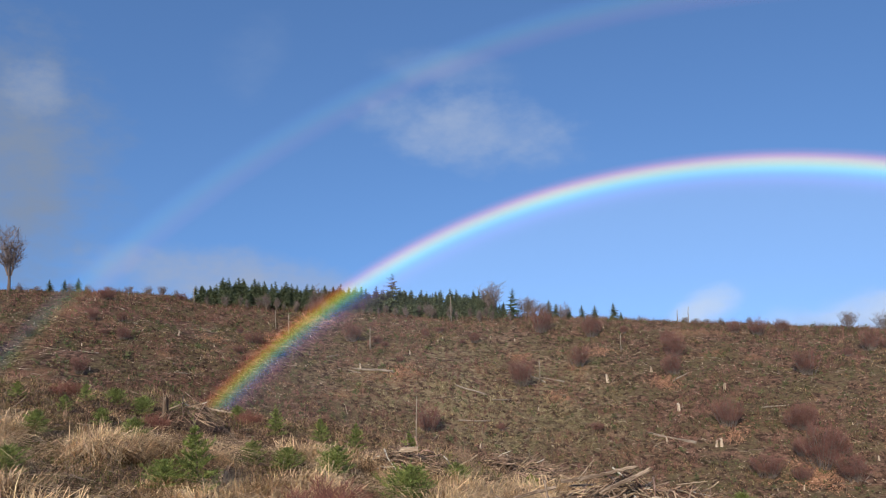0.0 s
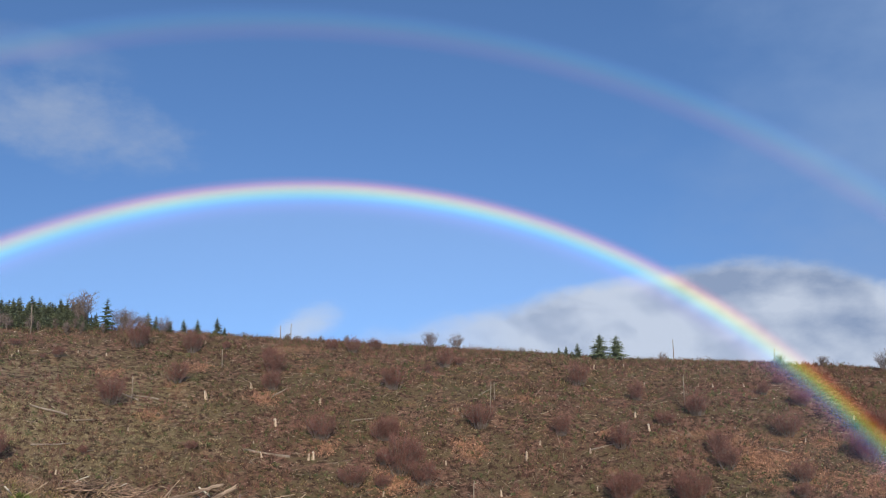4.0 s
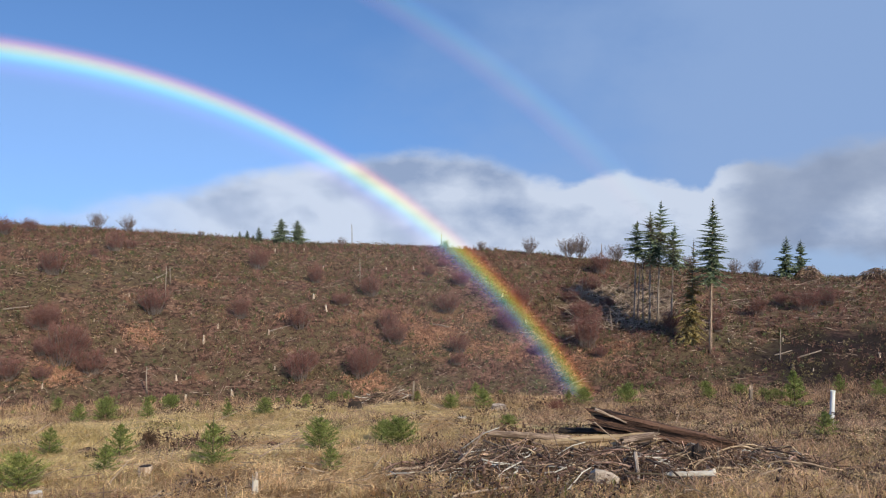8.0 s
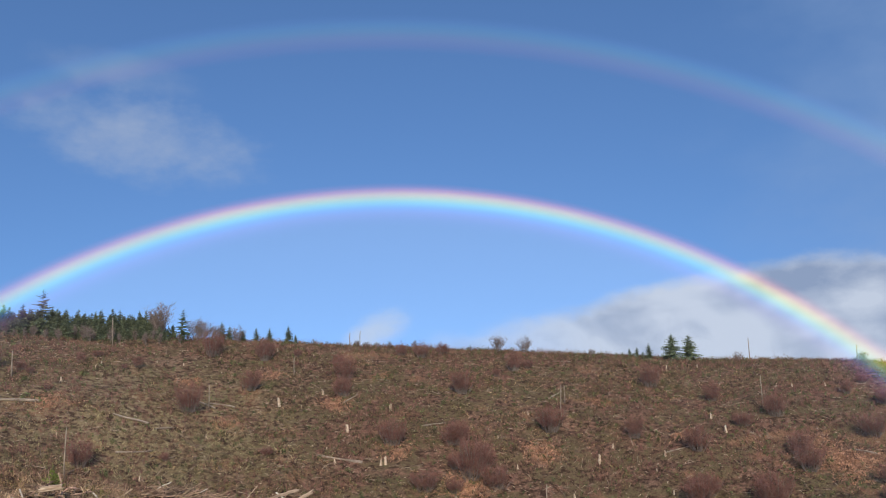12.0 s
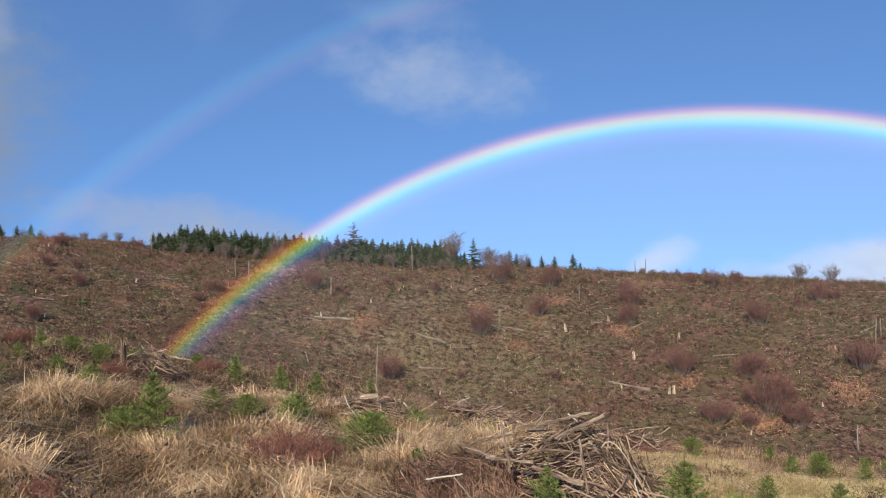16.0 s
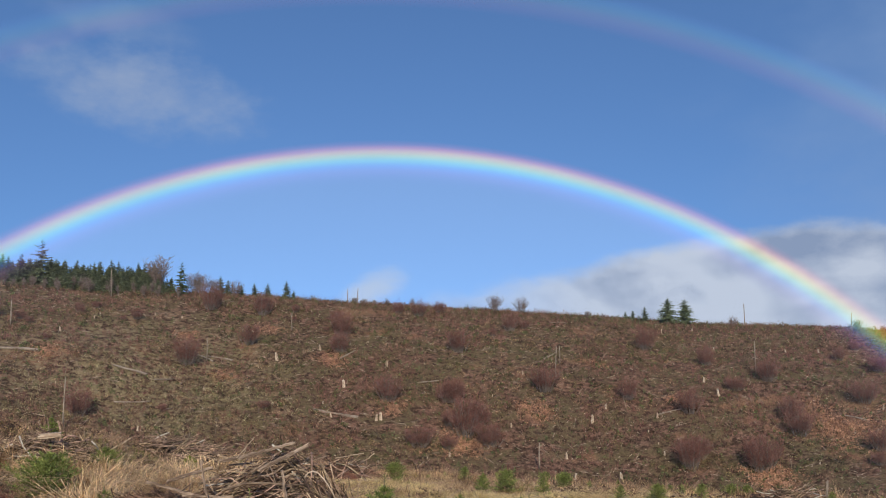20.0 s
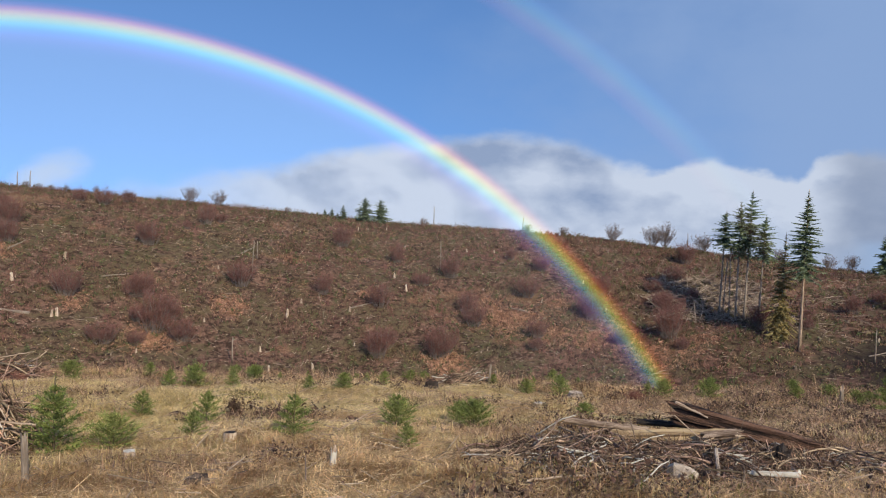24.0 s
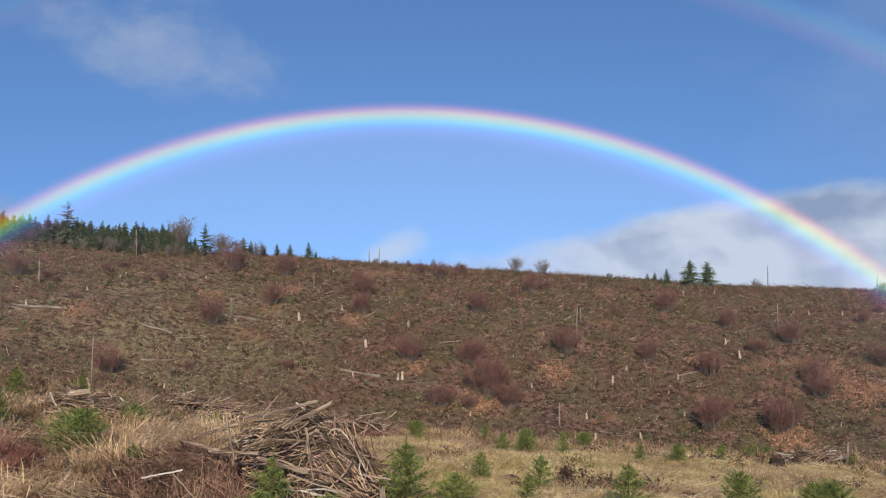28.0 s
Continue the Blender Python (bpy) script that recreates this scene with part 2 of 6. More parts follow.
M_BRACKEN = material("dead_orange_bracken", (0.27, 0.135, 0.085), (0.56, 0.315, 0.205), 1.2, by="island", vary=0.4)
M_SEEDLING = material("dull_green_seedlings", (0.055, 0.07, 0.026), (0.16, 0.175, 0.075), 1.0, by="island", vary=0.4)
M_LUSH = material("green_weeds", (0.10, 0.115, 0.03), (0.25, 0.23, 0.075), 0.8, by="island", vary=0.4, through_light=0.25)
M_PIPE = material("white_plastic_pipe", (0.72, 0.71, 0.68), (0.84, 0.83, 0.8), 4, rough=0.45, bump=0.03)
M_ROCK = material("pale_grey_rock", (0.34, 0.27, 0.215), (0.66, 0.55, 0.45), 7, bump=0.9, sharp=0.12)


def ground_material():
    m = bpy.data.materials.new("felled_hillside_soil")
    m.use_nodes = True
    q = Graph(m.node_tree)
    place = q.node("ShaderNodeTexCoord").outputs["Object"]
    s = q.node("ShaderNodeSeparateXYZ", {0: place})
    far = q.node("ShaderNodeVectorMath", {0: q.node("ShaderNodeCombineXYZ", {0: s.outputs[0], 1: s.outputs[1]}).outputs[0]}, operation="LENGTH").outputs["Value"]
    broad, mid, fine, grain = q.noise(place, 0.045, 4), q.noise(place, 0.22, 5), q.noise(place, 1.3, 6, 0.65), q.noise(place, 7.0, 5, 0.7)
    # hillside: dark brown litter with olive moss, bare reddish soil and pale slash dust
    hill = q.mix(q.span(fine, 0.38, 0.62), (0.05, 0.029, 0.021), (0.215, 0.124, 0.09))
    hill = q.mix(q.math("MULTIPLY", q.span(mid, 0.42, 0.56), q.span(fine, 0.35, 0.6)), hill, (0.128, 0.1, 0.056))
    hill = q.mix(q.math("MULTIPLY", q.span(q.noise(place, 0.12, 4), 0.56, 0.66), q.span(grain, 0.35, 0.6)), hill, (0.26, 0.14, 0.085))
    hill = q.mix(q.span(q.noise(place, 2.9, 6, 0.7), 0.64, 0.74), hill, (0.3, 0.25, 0.2))
    hill = q.mix(q.span(q.noise(place, 4.3, 6, 0.75), 0.36, 0.64), q.mix(1.0, hill, (0.6, 0.58, 0.56), "MULTIPLY"), q.mix(1.0, hill, (1.25, 1.25, 1.25), "MULTIPLY"))
    # a grassy glade low on the slope
    glade = q.node("ShaderNodeVectorMath", {0: place, 1: (4, 110, 0)}, operation="DISTANCE").outputs["Value"]
    hill = q.mix(q.math("MULTIPLY", q.span(q.math("ADD", glade, q.math("MULTIPLY", mid, 14.0)), 36.0, 15.0), q.math("MULTIPLY", q.span(fine, 0.4, 0.62), 0.8)), hill, (0.25, 0.2, 0.115))
    # field: matted straw, moss and mud
    field = q.mix(q.span(fine, 0.35, 0.65), (0.3, 0.2, 0.1), (0.58, 0.44, 0.24))
    field = q.mix(q.math("MULTIPLY", q.span(q.noise(place, 0.35, 4), 0.48, 0.6), 0.75), field, (0.5, 0.41, 0.19))
    field = q.mix(q.math("MULTIPLY", q.span(q.noise(place, 0.6, 4), 0.55, 0.68), 0.8), field, (0.2, 0.12, 0.07))
    # browner and mossier on the rise and beyond the log pile
    rough_zone = q.math("MAXIMUM", q.span(s.outputs[0], 2.5, -2.0), q.span(q.math("SUBTRACT", s.outputs[0], q.math("MULTIPLY", s.outputs[1], 1.9)), -1.0, 2.5))
    field = q.mix(q.math("MULTIPLY", rough_zone, q.span(fine, 0.3, 0.55)), field, q.mix(q.span(mid, 0.4, 0.6), (0.125, 0.075, 0.046), (0.155, 0.12, 0.052)))
    field = q.mix(q.span(grain, 0.35, 0.75), q.mix(1.0, field, (0.75, 0.72, 0.68), "MULTIPLY"), field)
    # a dark patch of ground on the far slope
    dark_patch = q.node("ShaderNodeVectorMath", {0: place, 1: (101, 22, -13)}, operation="DISTANCE").outputs["Value"]
    dark_patch = q.span(q.math("ADD", dark_patch, q.math("MULTIPLY", q.noise(place, 0.15, 4), 10.0)), 20.0, 12.0)
    hill = q.mix(q.math("MULTIPLY", dark_patch, 0.85), hill, (0.02, 0.015, 0.015))
    colour = q.mix(q.span(q.math("ADD", far, q.math("MULTIPLY", broad, 6.0)), 30.0, 38.0), field, hill)
    rough_h = q.math("ADD", q.math("MULTIPLY", fine, 0.7), q.math("MULTIPLY", grain, 0.3))
    relief = q.node("ShaderNodeBump", {"Strength": 0.8, "Distance": q.span(far, 28, 40, 0.03, 0.25), "Height": rough_h}).outputs[0]
    bsdf = q.node("ShaderNodeBsdfPrincipled", {"Base Color": colour, "Roughness": 0.95, "Specular IOR Level": 0.1, "Normal": relief})
    q.tree.links.new(bsdf.outputs[0], q.node("ShaderNodeOutputMaterial").inputs[0])
    return m


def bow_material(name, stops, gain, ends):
    """A see-through sheet: light of a bow or haze painted as diffuse colour that the sun lights; all else passes
    through.
    """
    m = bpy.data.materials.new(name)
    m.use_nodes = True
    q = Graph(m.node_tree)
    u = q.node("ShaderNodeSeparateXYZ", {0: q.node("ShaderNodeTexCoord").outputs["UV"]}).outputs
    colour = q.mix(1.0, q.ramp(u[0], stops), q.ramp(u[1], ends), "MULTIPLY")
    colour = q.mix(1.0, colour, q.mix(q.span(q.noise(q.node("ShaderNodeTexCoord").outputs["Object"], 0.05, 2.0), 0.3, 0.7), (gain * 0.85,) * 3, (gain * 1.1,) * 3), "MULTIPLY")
    sheet_light = q.node("ShaderNodeBsdfDiffuse", {0: colour})
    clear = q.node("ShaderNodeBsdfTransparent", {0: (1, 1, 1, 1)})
    both = q.node("ShaderNodeAddShader", {0: sheet_light.outputs[0], 1: clear.outputs[0]})
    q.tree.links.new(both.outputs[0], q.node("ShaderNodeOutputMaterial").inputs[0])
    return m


# ---- mesh helpers ----
def tri_mesh(name, verts, tris, mats, smooth=False):
    """A mesh from an array of corners and one of triangles."""
    verts, tris = np.asarray(verts, np.float32).reshape(-1, 3), np.asarray(tris, np.int32).reshape(-1, 3)
    me = bpy.data.meshes.new(name)
    me.vertices.add(len(verts))
    me.vertices.foreach_set("co", verts.ravel())
    me.loops.add(tris.size)
    me.loops.foreach_set("vertex_index", tris.ravel())
    me.polygons.add(len(tris))
    me.polygons.foreach_set("loop_start", np.arange(0, tris.size, 3, dtype=np.int32))
    me.polygons.foreach_set("use_smooth", np.full(len(tris), smooth))
    for m in mats if isinstance(mats, (list, tuple)) else (mats,):
        me.materials.append(m)
    me.update(calc_edges=True)
    me.validate()
    return me


class Builder:
    """Collects corners and triangles."""

    def __init__(self, seed=0):
        self.v, self.t, self.rng = [], [], random.Random(seed)

    def blade(self, p, d, length, width, side=None):
        """A narrow pointed triangle from p along d."""
        d = Vector(d).normalized()
        s = side or d.cross(Vector((self.rng.uniform(-1, 1), self.rng.uniform(-1, 1), self.rng.uniform(-1, 1))))
        s = s.normalized() * width * 0.5
        n = len(self.v)
        self.v += [tuple(p - s), tuple(p + s), tuple(p + d * length)]
        self.t.append((n, n + 1, n + 2))

    def tube(self, points, radii, sides=6, wobble=0.0, caps=True):
        n0 = len(self.v)
        for i, (p, r) in enumerate(zip(points, radii)):
            a, b = points[max(i - 1, 0)], points[min(i + 1, len(points) - 1)]
            d = (Vector(b) - Vector(a)).normalized()
            u = d.cross(Vector((0.31, 0.93, 0.17)) if abs(d.y) < 0.9 else Vector((1, 0, 0))).normalized()
            w = d.cross(u)
            for k in range(sides):
                a = 2 * math.pi * k / sides
                rr = r * (1 + self.rng.uniform(-wobble, wobble))
                self.v.append(tuple(Vector(p) + (u * math.cos(a) + w * math.sin(a)) * rr))
        for i in range(len(points) - 1):
            for k in range(sides):
                a, b = n0 + i * sides + k, n0 + i * sides + (k + 1) % sides
                self.t += [(a, b, b + sides), (a, b + sides, a + sides)]
        if caps:
            for i, flip in ((0, True), (len(points) - 1, False)):
                c = len(self.v)
                self.v.append(tuple(points[i]))
                for k in range(sides):
                    a, b = n0 + i * sides + k, n0 + i * sides + (k + 1) % sides
                    self.t.append((c, b, a) if flip else (c, a, b))

    def mesh(self, name, mat, smooth=False):
        return tri_mesh(name, self.v, self.t, mat, smooth)


def part(name, mesh, parent, label="", m=None):
    ob = new(name, mesh)
    ob.parent = parent
    if m is not None:
        ob.matrix_basis = m
    if label:
        ob["label"] = label
    return ob


def thing(name, label, category, group="", kind="", m=None, mesh=None):
    ob = tagged(new(name, mesh), label, category, group, kind)
    if m is not None:
        ob.matrix_basis = m
    return ob


def again(ob, m):
    """A copy of a thing at the pose m, whatever the size of the first one."""
    s = ob.scale
    return copy_thing(ob, m @ Matrix.Diagonal((1 / s[0], 1 / s[1], 1 / s[2], 1)))


# ---- the ground ----

EDGE_B = (-32, -29, -24, -19, -14, -9, -4, 0, 6, 14, 22, 35, 45, 55, 62, 70, 80, 120, 240, 300)
EDGE_E = (-1.8, -1.9, -2.5, -3.4, -4.9, -5.6, -7.0, -7.7, -9.4, -10.6, -11.2, -11.7, -11.9, -11.5, -11.1, -10.4, -9.6, -9, -5, -2)
RIDGE_B = (-32, -23, -19, -17, -11, -3, 7, 16, 24, 32, 40, 47, 55, 63, 71, 75, 82, 120, 180, 240, 300)
RIDGE_E = (3.55, 3.5, 3.25, 2.75, 2.35, 1.9, 1.55, 1.05, 0.55, 0.05, -0.5, -0.75, -1.1, -1.75, -2.55, -2.6, -2.4, -2, 0, 2, 3)


def value_noise(x, y, seed=0):
    """Smooth noise from 0 to 1 with cells of 1."""
    xi, yi = np.floor(x).astype(np.int64), np.floor(y).astype(np.int64)
    u, v = x - xi, y - yi
    u, v = u * u * (3 - 2 * u), v * v * (3 - 2 * v)

    def cell(a, b):
        h = (a * 374761393 + b * 668265263 + seed * 974711) & 0xFFFFFFFF
        h = ((h ^ (h >> 13)) * 1274126177) & 0xFFFFFFFF
        return ((h ^ (h >> 16)) & 0xFFFF) / 65535.0

    low = cell(xi, yi) * (1 - u) + cell(xi + 1, yi) * u
    return low * (1 - v) + (cell(xi, yi + 1) * (1 - u) + cell(xi + 1, yi + 1) * u) * v


def ground_height(x, y):
    """The height of the ground: road bank, planted field, gully, felled hillside, and the land falling away behind the ridge."""
    x, y = np.atleast_1d(np.asarray(x, float)), np.atleast_1d(np.asarray(y, float))
    b, far = np.degrees(np.arctan2(x, y)), np.hypot(x, y)
    edge = np.tan(np.radians(np.interp(b, EDGE_B, EDGE_E, period=360)))
    ridge = np.tan(np.radians(np.interp(b, RIDGE_B, RIDGE_E, period=360)))
    z_edge, z_foot, z_ridge = EYE + 26 * edge, EYE + 90 * edge - 1.0, EYE + 145 * ridge
    knots = [(0, 1.15), (3, 1.1), (6.5, 0.1), (9, 0.0), (26, z_edge), (31, z_edge - 1.6), (62, z_foot - 2.5), (90, z_foot),
             (118, z_foot * 0.44 + z_ridge * 0.56), (145, z_ridge + 0.5), (175, z_ridge - 3.5), (420, z_ridge - 32), (1500, -150), (6000, -480)]
    total = 0
    for k in (0.95, 0.975, 1.0, 1.025, 1.05):
        d, z = far * k, 0 * far
        for (d0, z0), (d1, z1) in zip(knots, knots[1:]):
            z = np.where((d >= d0) & (d < d1), z0 + (z1 - z0) * (d - d0) / (d1 - d0), z)
        total = total + z / 5
    hill = np.clip((far - 60) / 40, 0, 1) * np.clip((400 - far) / 200, 0, 1)
    near = np.clip((far - 2) / 6, 0, 1) * np.clip((40 - far) / 10, 0, 1)
    bumps = hill * (1.5 * (value_noise(x / 14, y / 14, 1) - 0.5) + 0.7 * (value_noise(x / 5, y / 5, 2) - 0.5) + 0.3 * (value_noise(x / 1.9, y / 1.9, 3) - 0.5))
    bumps = bumps * (1 - 0.75 * np.exp(-(((far - 145) / 14) ** 2)))
    bumps += near * (0.28 * (value_noise(x / 3.1, y / 3.1, 4) - 0.5) + 0.12 * (value_noise(x / 0.9, y / 0.9, 5) - 0.5))
    return total + bumps


def at(b, far, up=0.0):
    """A place on the ground by bearing and distance."""
    x, y = far * math.sin(radians(b)), far * math.cos(radians(b))
    return Vector((x, y, float(ground_height(x, y)[0]) + up))


def build_ground():
    bs = np.r_[np.arange(-40, 92, 0.5), np.arange(92, 320, 4.0)]
    far = [0.6]
    while far[-1] < 5200:
        d = far[-1]
        far.append(d * (1.10 if d < 3 else 1.022 if d < 32 else 1.035 if d < 84 else 1.0085 if d < 152 else 1.06 if d < 300 else 1.25))
    far = np.array(far)
    b, d = np.meshgrid(np.radians(bs), far)
    x, y = d * np.sin(b), d * np.cos(b)
    z = ground_height(x.ravel(), y.ravel())
    verts = np.c_[x.ravel(), y.ravel(), z]
    n, rows = len(bs), len(far)
    i, j = np.meshgrid(np.arange(rows - 1), np.arange(n), indexing="ij")
    a, c = (i * n + j).ravel(), (i * n + (j + 1) % n).ravel()
    tris = np.r_[np.c_[a, c + n, c], np.c_[a, a + n, c + n]]
    middle = len(verts)
    verts = np.r_[verts, [[0, 0, float(ground_height(0, 0)[0])]]]
    ring = np.arange(n)
    tris = np.r_[tris, np.c_[np.full(n, middle), ring, (ring + 1) % n]]
    thing("ground", "brown felled hillside beyond a straw-coloured planted field", "ground", kind="structure", mesh=tri_mesh("ground", verts, tris, ground_material(), True))


build_ground()


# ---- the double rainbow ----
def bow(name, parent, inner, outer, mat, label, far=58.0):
    """A flat arc sheet standing in for lit rain, centred on the eye, square to the sun's rays, from ground to ground
    over the gully.
    """
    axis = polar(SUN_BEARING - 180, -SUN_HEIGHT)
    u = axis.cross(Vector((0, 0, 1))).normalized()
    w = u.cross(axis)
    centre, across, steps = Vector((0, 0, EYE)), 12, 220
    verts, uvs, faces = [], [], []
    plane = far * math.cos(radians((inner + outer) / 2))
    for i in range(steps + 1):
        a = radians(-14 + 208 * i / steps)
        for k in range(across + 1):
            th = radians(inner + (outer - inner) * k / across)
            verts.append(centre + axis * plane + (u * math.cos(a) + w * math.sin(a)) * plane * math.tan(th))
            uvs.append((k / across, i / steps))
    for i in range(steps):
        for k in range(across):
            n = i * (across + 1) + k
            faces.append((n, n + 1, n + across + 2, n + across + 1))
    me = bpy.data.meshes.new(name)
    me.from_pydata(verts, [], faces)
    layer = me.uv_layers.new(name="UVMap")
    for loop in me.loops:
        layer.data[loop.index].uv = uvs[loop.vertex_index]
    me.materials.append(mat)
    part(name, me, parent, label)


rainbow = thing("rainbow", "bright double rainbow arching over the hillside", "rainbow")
# the light of each bow, painted as colour stops across its flat arc
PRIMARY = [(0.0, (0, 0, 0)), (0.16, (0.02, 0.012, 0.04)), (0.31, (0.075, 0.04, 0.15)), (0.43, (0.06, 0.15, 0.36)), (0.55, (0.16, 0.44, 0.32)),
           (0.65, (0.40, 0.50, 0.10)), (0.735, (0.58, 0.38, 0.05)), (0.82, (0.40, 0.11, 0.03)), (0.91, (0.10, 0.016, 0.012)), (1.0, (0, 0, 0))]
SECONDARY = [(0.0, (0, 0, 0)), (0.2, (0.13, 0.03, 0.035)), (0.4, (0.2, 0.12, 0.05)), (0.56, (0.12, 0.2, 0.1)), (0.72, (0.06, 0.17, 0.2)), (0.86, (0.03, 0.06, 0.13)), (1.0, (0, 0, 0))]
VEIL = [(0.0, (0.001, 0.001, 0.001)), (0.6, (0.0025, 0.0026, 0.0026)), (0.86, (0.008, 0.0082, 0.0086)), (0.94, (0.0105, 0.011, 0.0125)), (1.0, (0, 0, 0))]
# brightness painted along the arcs too: full over the sky, dimmer towards the feet
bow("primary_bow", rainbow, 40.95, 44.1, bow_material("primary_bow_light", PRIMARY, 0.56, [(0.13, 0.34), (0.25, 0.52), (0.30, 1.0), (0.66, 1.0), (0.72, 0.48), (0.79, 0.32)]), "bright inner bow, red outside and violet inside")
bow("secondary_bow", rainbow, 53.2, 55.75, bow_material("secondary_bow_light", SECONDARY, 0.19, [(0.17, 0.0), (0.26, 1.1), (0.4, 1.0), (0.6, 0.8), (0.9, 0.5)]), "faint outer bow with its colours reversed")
# added sheet before the hillside, its pale colour painted as haze
bow("haze_sheet", rainbow, 14.0, 42.6, bow_material("haze_sheet_light", VEIL, 1.0, [(0.0, 1.0), (1.0, 1.0)]), "thin pale sheet of painted rain haze inside the bow")


# ---- kinds of things ----
def stand(b, far, turn=0.0, size=1.0, up=0.0, tilt=(0, 0)):
    return Matrix.Translation(at(b, far, up)) @ pose(0, 0, 0, tilt[0], tilt[1], turn) @ Matrix.Scale(size, 4)


def conifer_parts(h, bare, radius, whorls, sprays, seed, sprig, droop=0.25, per=6, ragged=0.3, top_up=0.5, full=0.46, fine=1.0):
    """Trunk and crown of a fir: whorls of drooping boughs set with needle sprays."""
    rng = random.Random(seed)
    trunk, crown = Builder(seed), Builder(seed + 1)
    lean = Vector((rng.uniform(-1, 1), rng.uniform(-1, 1), 0)) * 0.012 * h
    n = 9
    pts = [Vector((0, 0, -0.15)) + Vector((0, 0, h + 0.1)) * (i / n) + lean * (i / n) ** 2 for i in range(n + 1)]
    r0 = h * 0.0105 + 0.004
    trunk.tube(pts, [r0 * (1.25 if i == 0 else 1 - 0.93 * i / n) for i in range(n + 1)], 7, 0.06)
    for w in range(whorls):
        k = w / (whorls - 1)
        z = h * (bare + (0.985 - bare) * k ** 0.9)
        reach = radius * (1 - k) ** 0.75 * (0.55 + 0.45 * min(1, k * 6 + 0.35)) + 0.02 * h * (1 - k)
        axis = Vector((0, 0, z)) + lean * (z / h) ** 2
        a0 = rng.uniform(0, 6.28)
        for i in range(per):
            if rng.random() < ragged * 0.4:
                continue
            a = a0 + 6.283 * i / per + rng.uniform(-0.35, 0.35)
            axis = Vector((0, 0, z + h * (0.985 - bare) / whorls * rng.uniform(-0.9, 0.9))) + lean * (z / h) ** 2
            length = reach * rng.uniform(1 - ragged, 1 + ragged * 0.6)
            rise = top_up * k - droop * (1 - k) + rng.uniform(-0.15, 0.15)
            d = Vector((math.cos(a), math.sin(a), rise)).normalized()
            side = d.cross(Vector((0, 0, 1))).normalized()
            p, step = axis.copy(), length / sprays
            crown.blade(p, d, length, 0.012 * h)
            for s in range(sprays):
                d = (d + Vector((0, 0, -0.05 * droop * 4 / sprays))).normalized()
                p = p + d * step
                f = (s + 1) / sprays
                twig = fine * length * (0.55 - 0.32 * f) * rng.uniform(0.7, 1.25)
                for sign in (-1, 1):
                    q = (side * sign * 0.9 + d * rng.uniform(0.5, 1.0) + Vector((0, 0, rng.uniform(-0.4, 0.35)))).normalized()
                    for _ in range(sprig):
                        off = Vector((rng.uniform(-1, 1), rng.uniform(-1, 1), rng.uniform(-1, 1))) * 0.3
                        crown.blade(p - d * step * rng.uniform(0, 0.9), q + off, twig * rng.uniform(0.6, 1.1), twig * full)
            crown.blade(p, d, step * 1.2, step * 0.5)
    return trunk, crown


def fir_tree(label, h, bare, radius, whorls, sprays, seed, name="fir_tree", sprig=1, bark=None, needles=None, group="", droop=0.25, per=6, ragged=0.3, full=0.46, fine=1.0):
    trunk, crown = conifer_parts(h, bare, radius, whorls, sprays, seed, sprig, droop, per, ragged, 0.5, full, fine)
    ob = thing(name, label, "tree", group)
    part("trunk", trunk.mesh("trunk", bark or M_BARK, True), ob)
    part("crown", crown.mesh("crown", needles or M_NEEDLE), ob)
    return ob


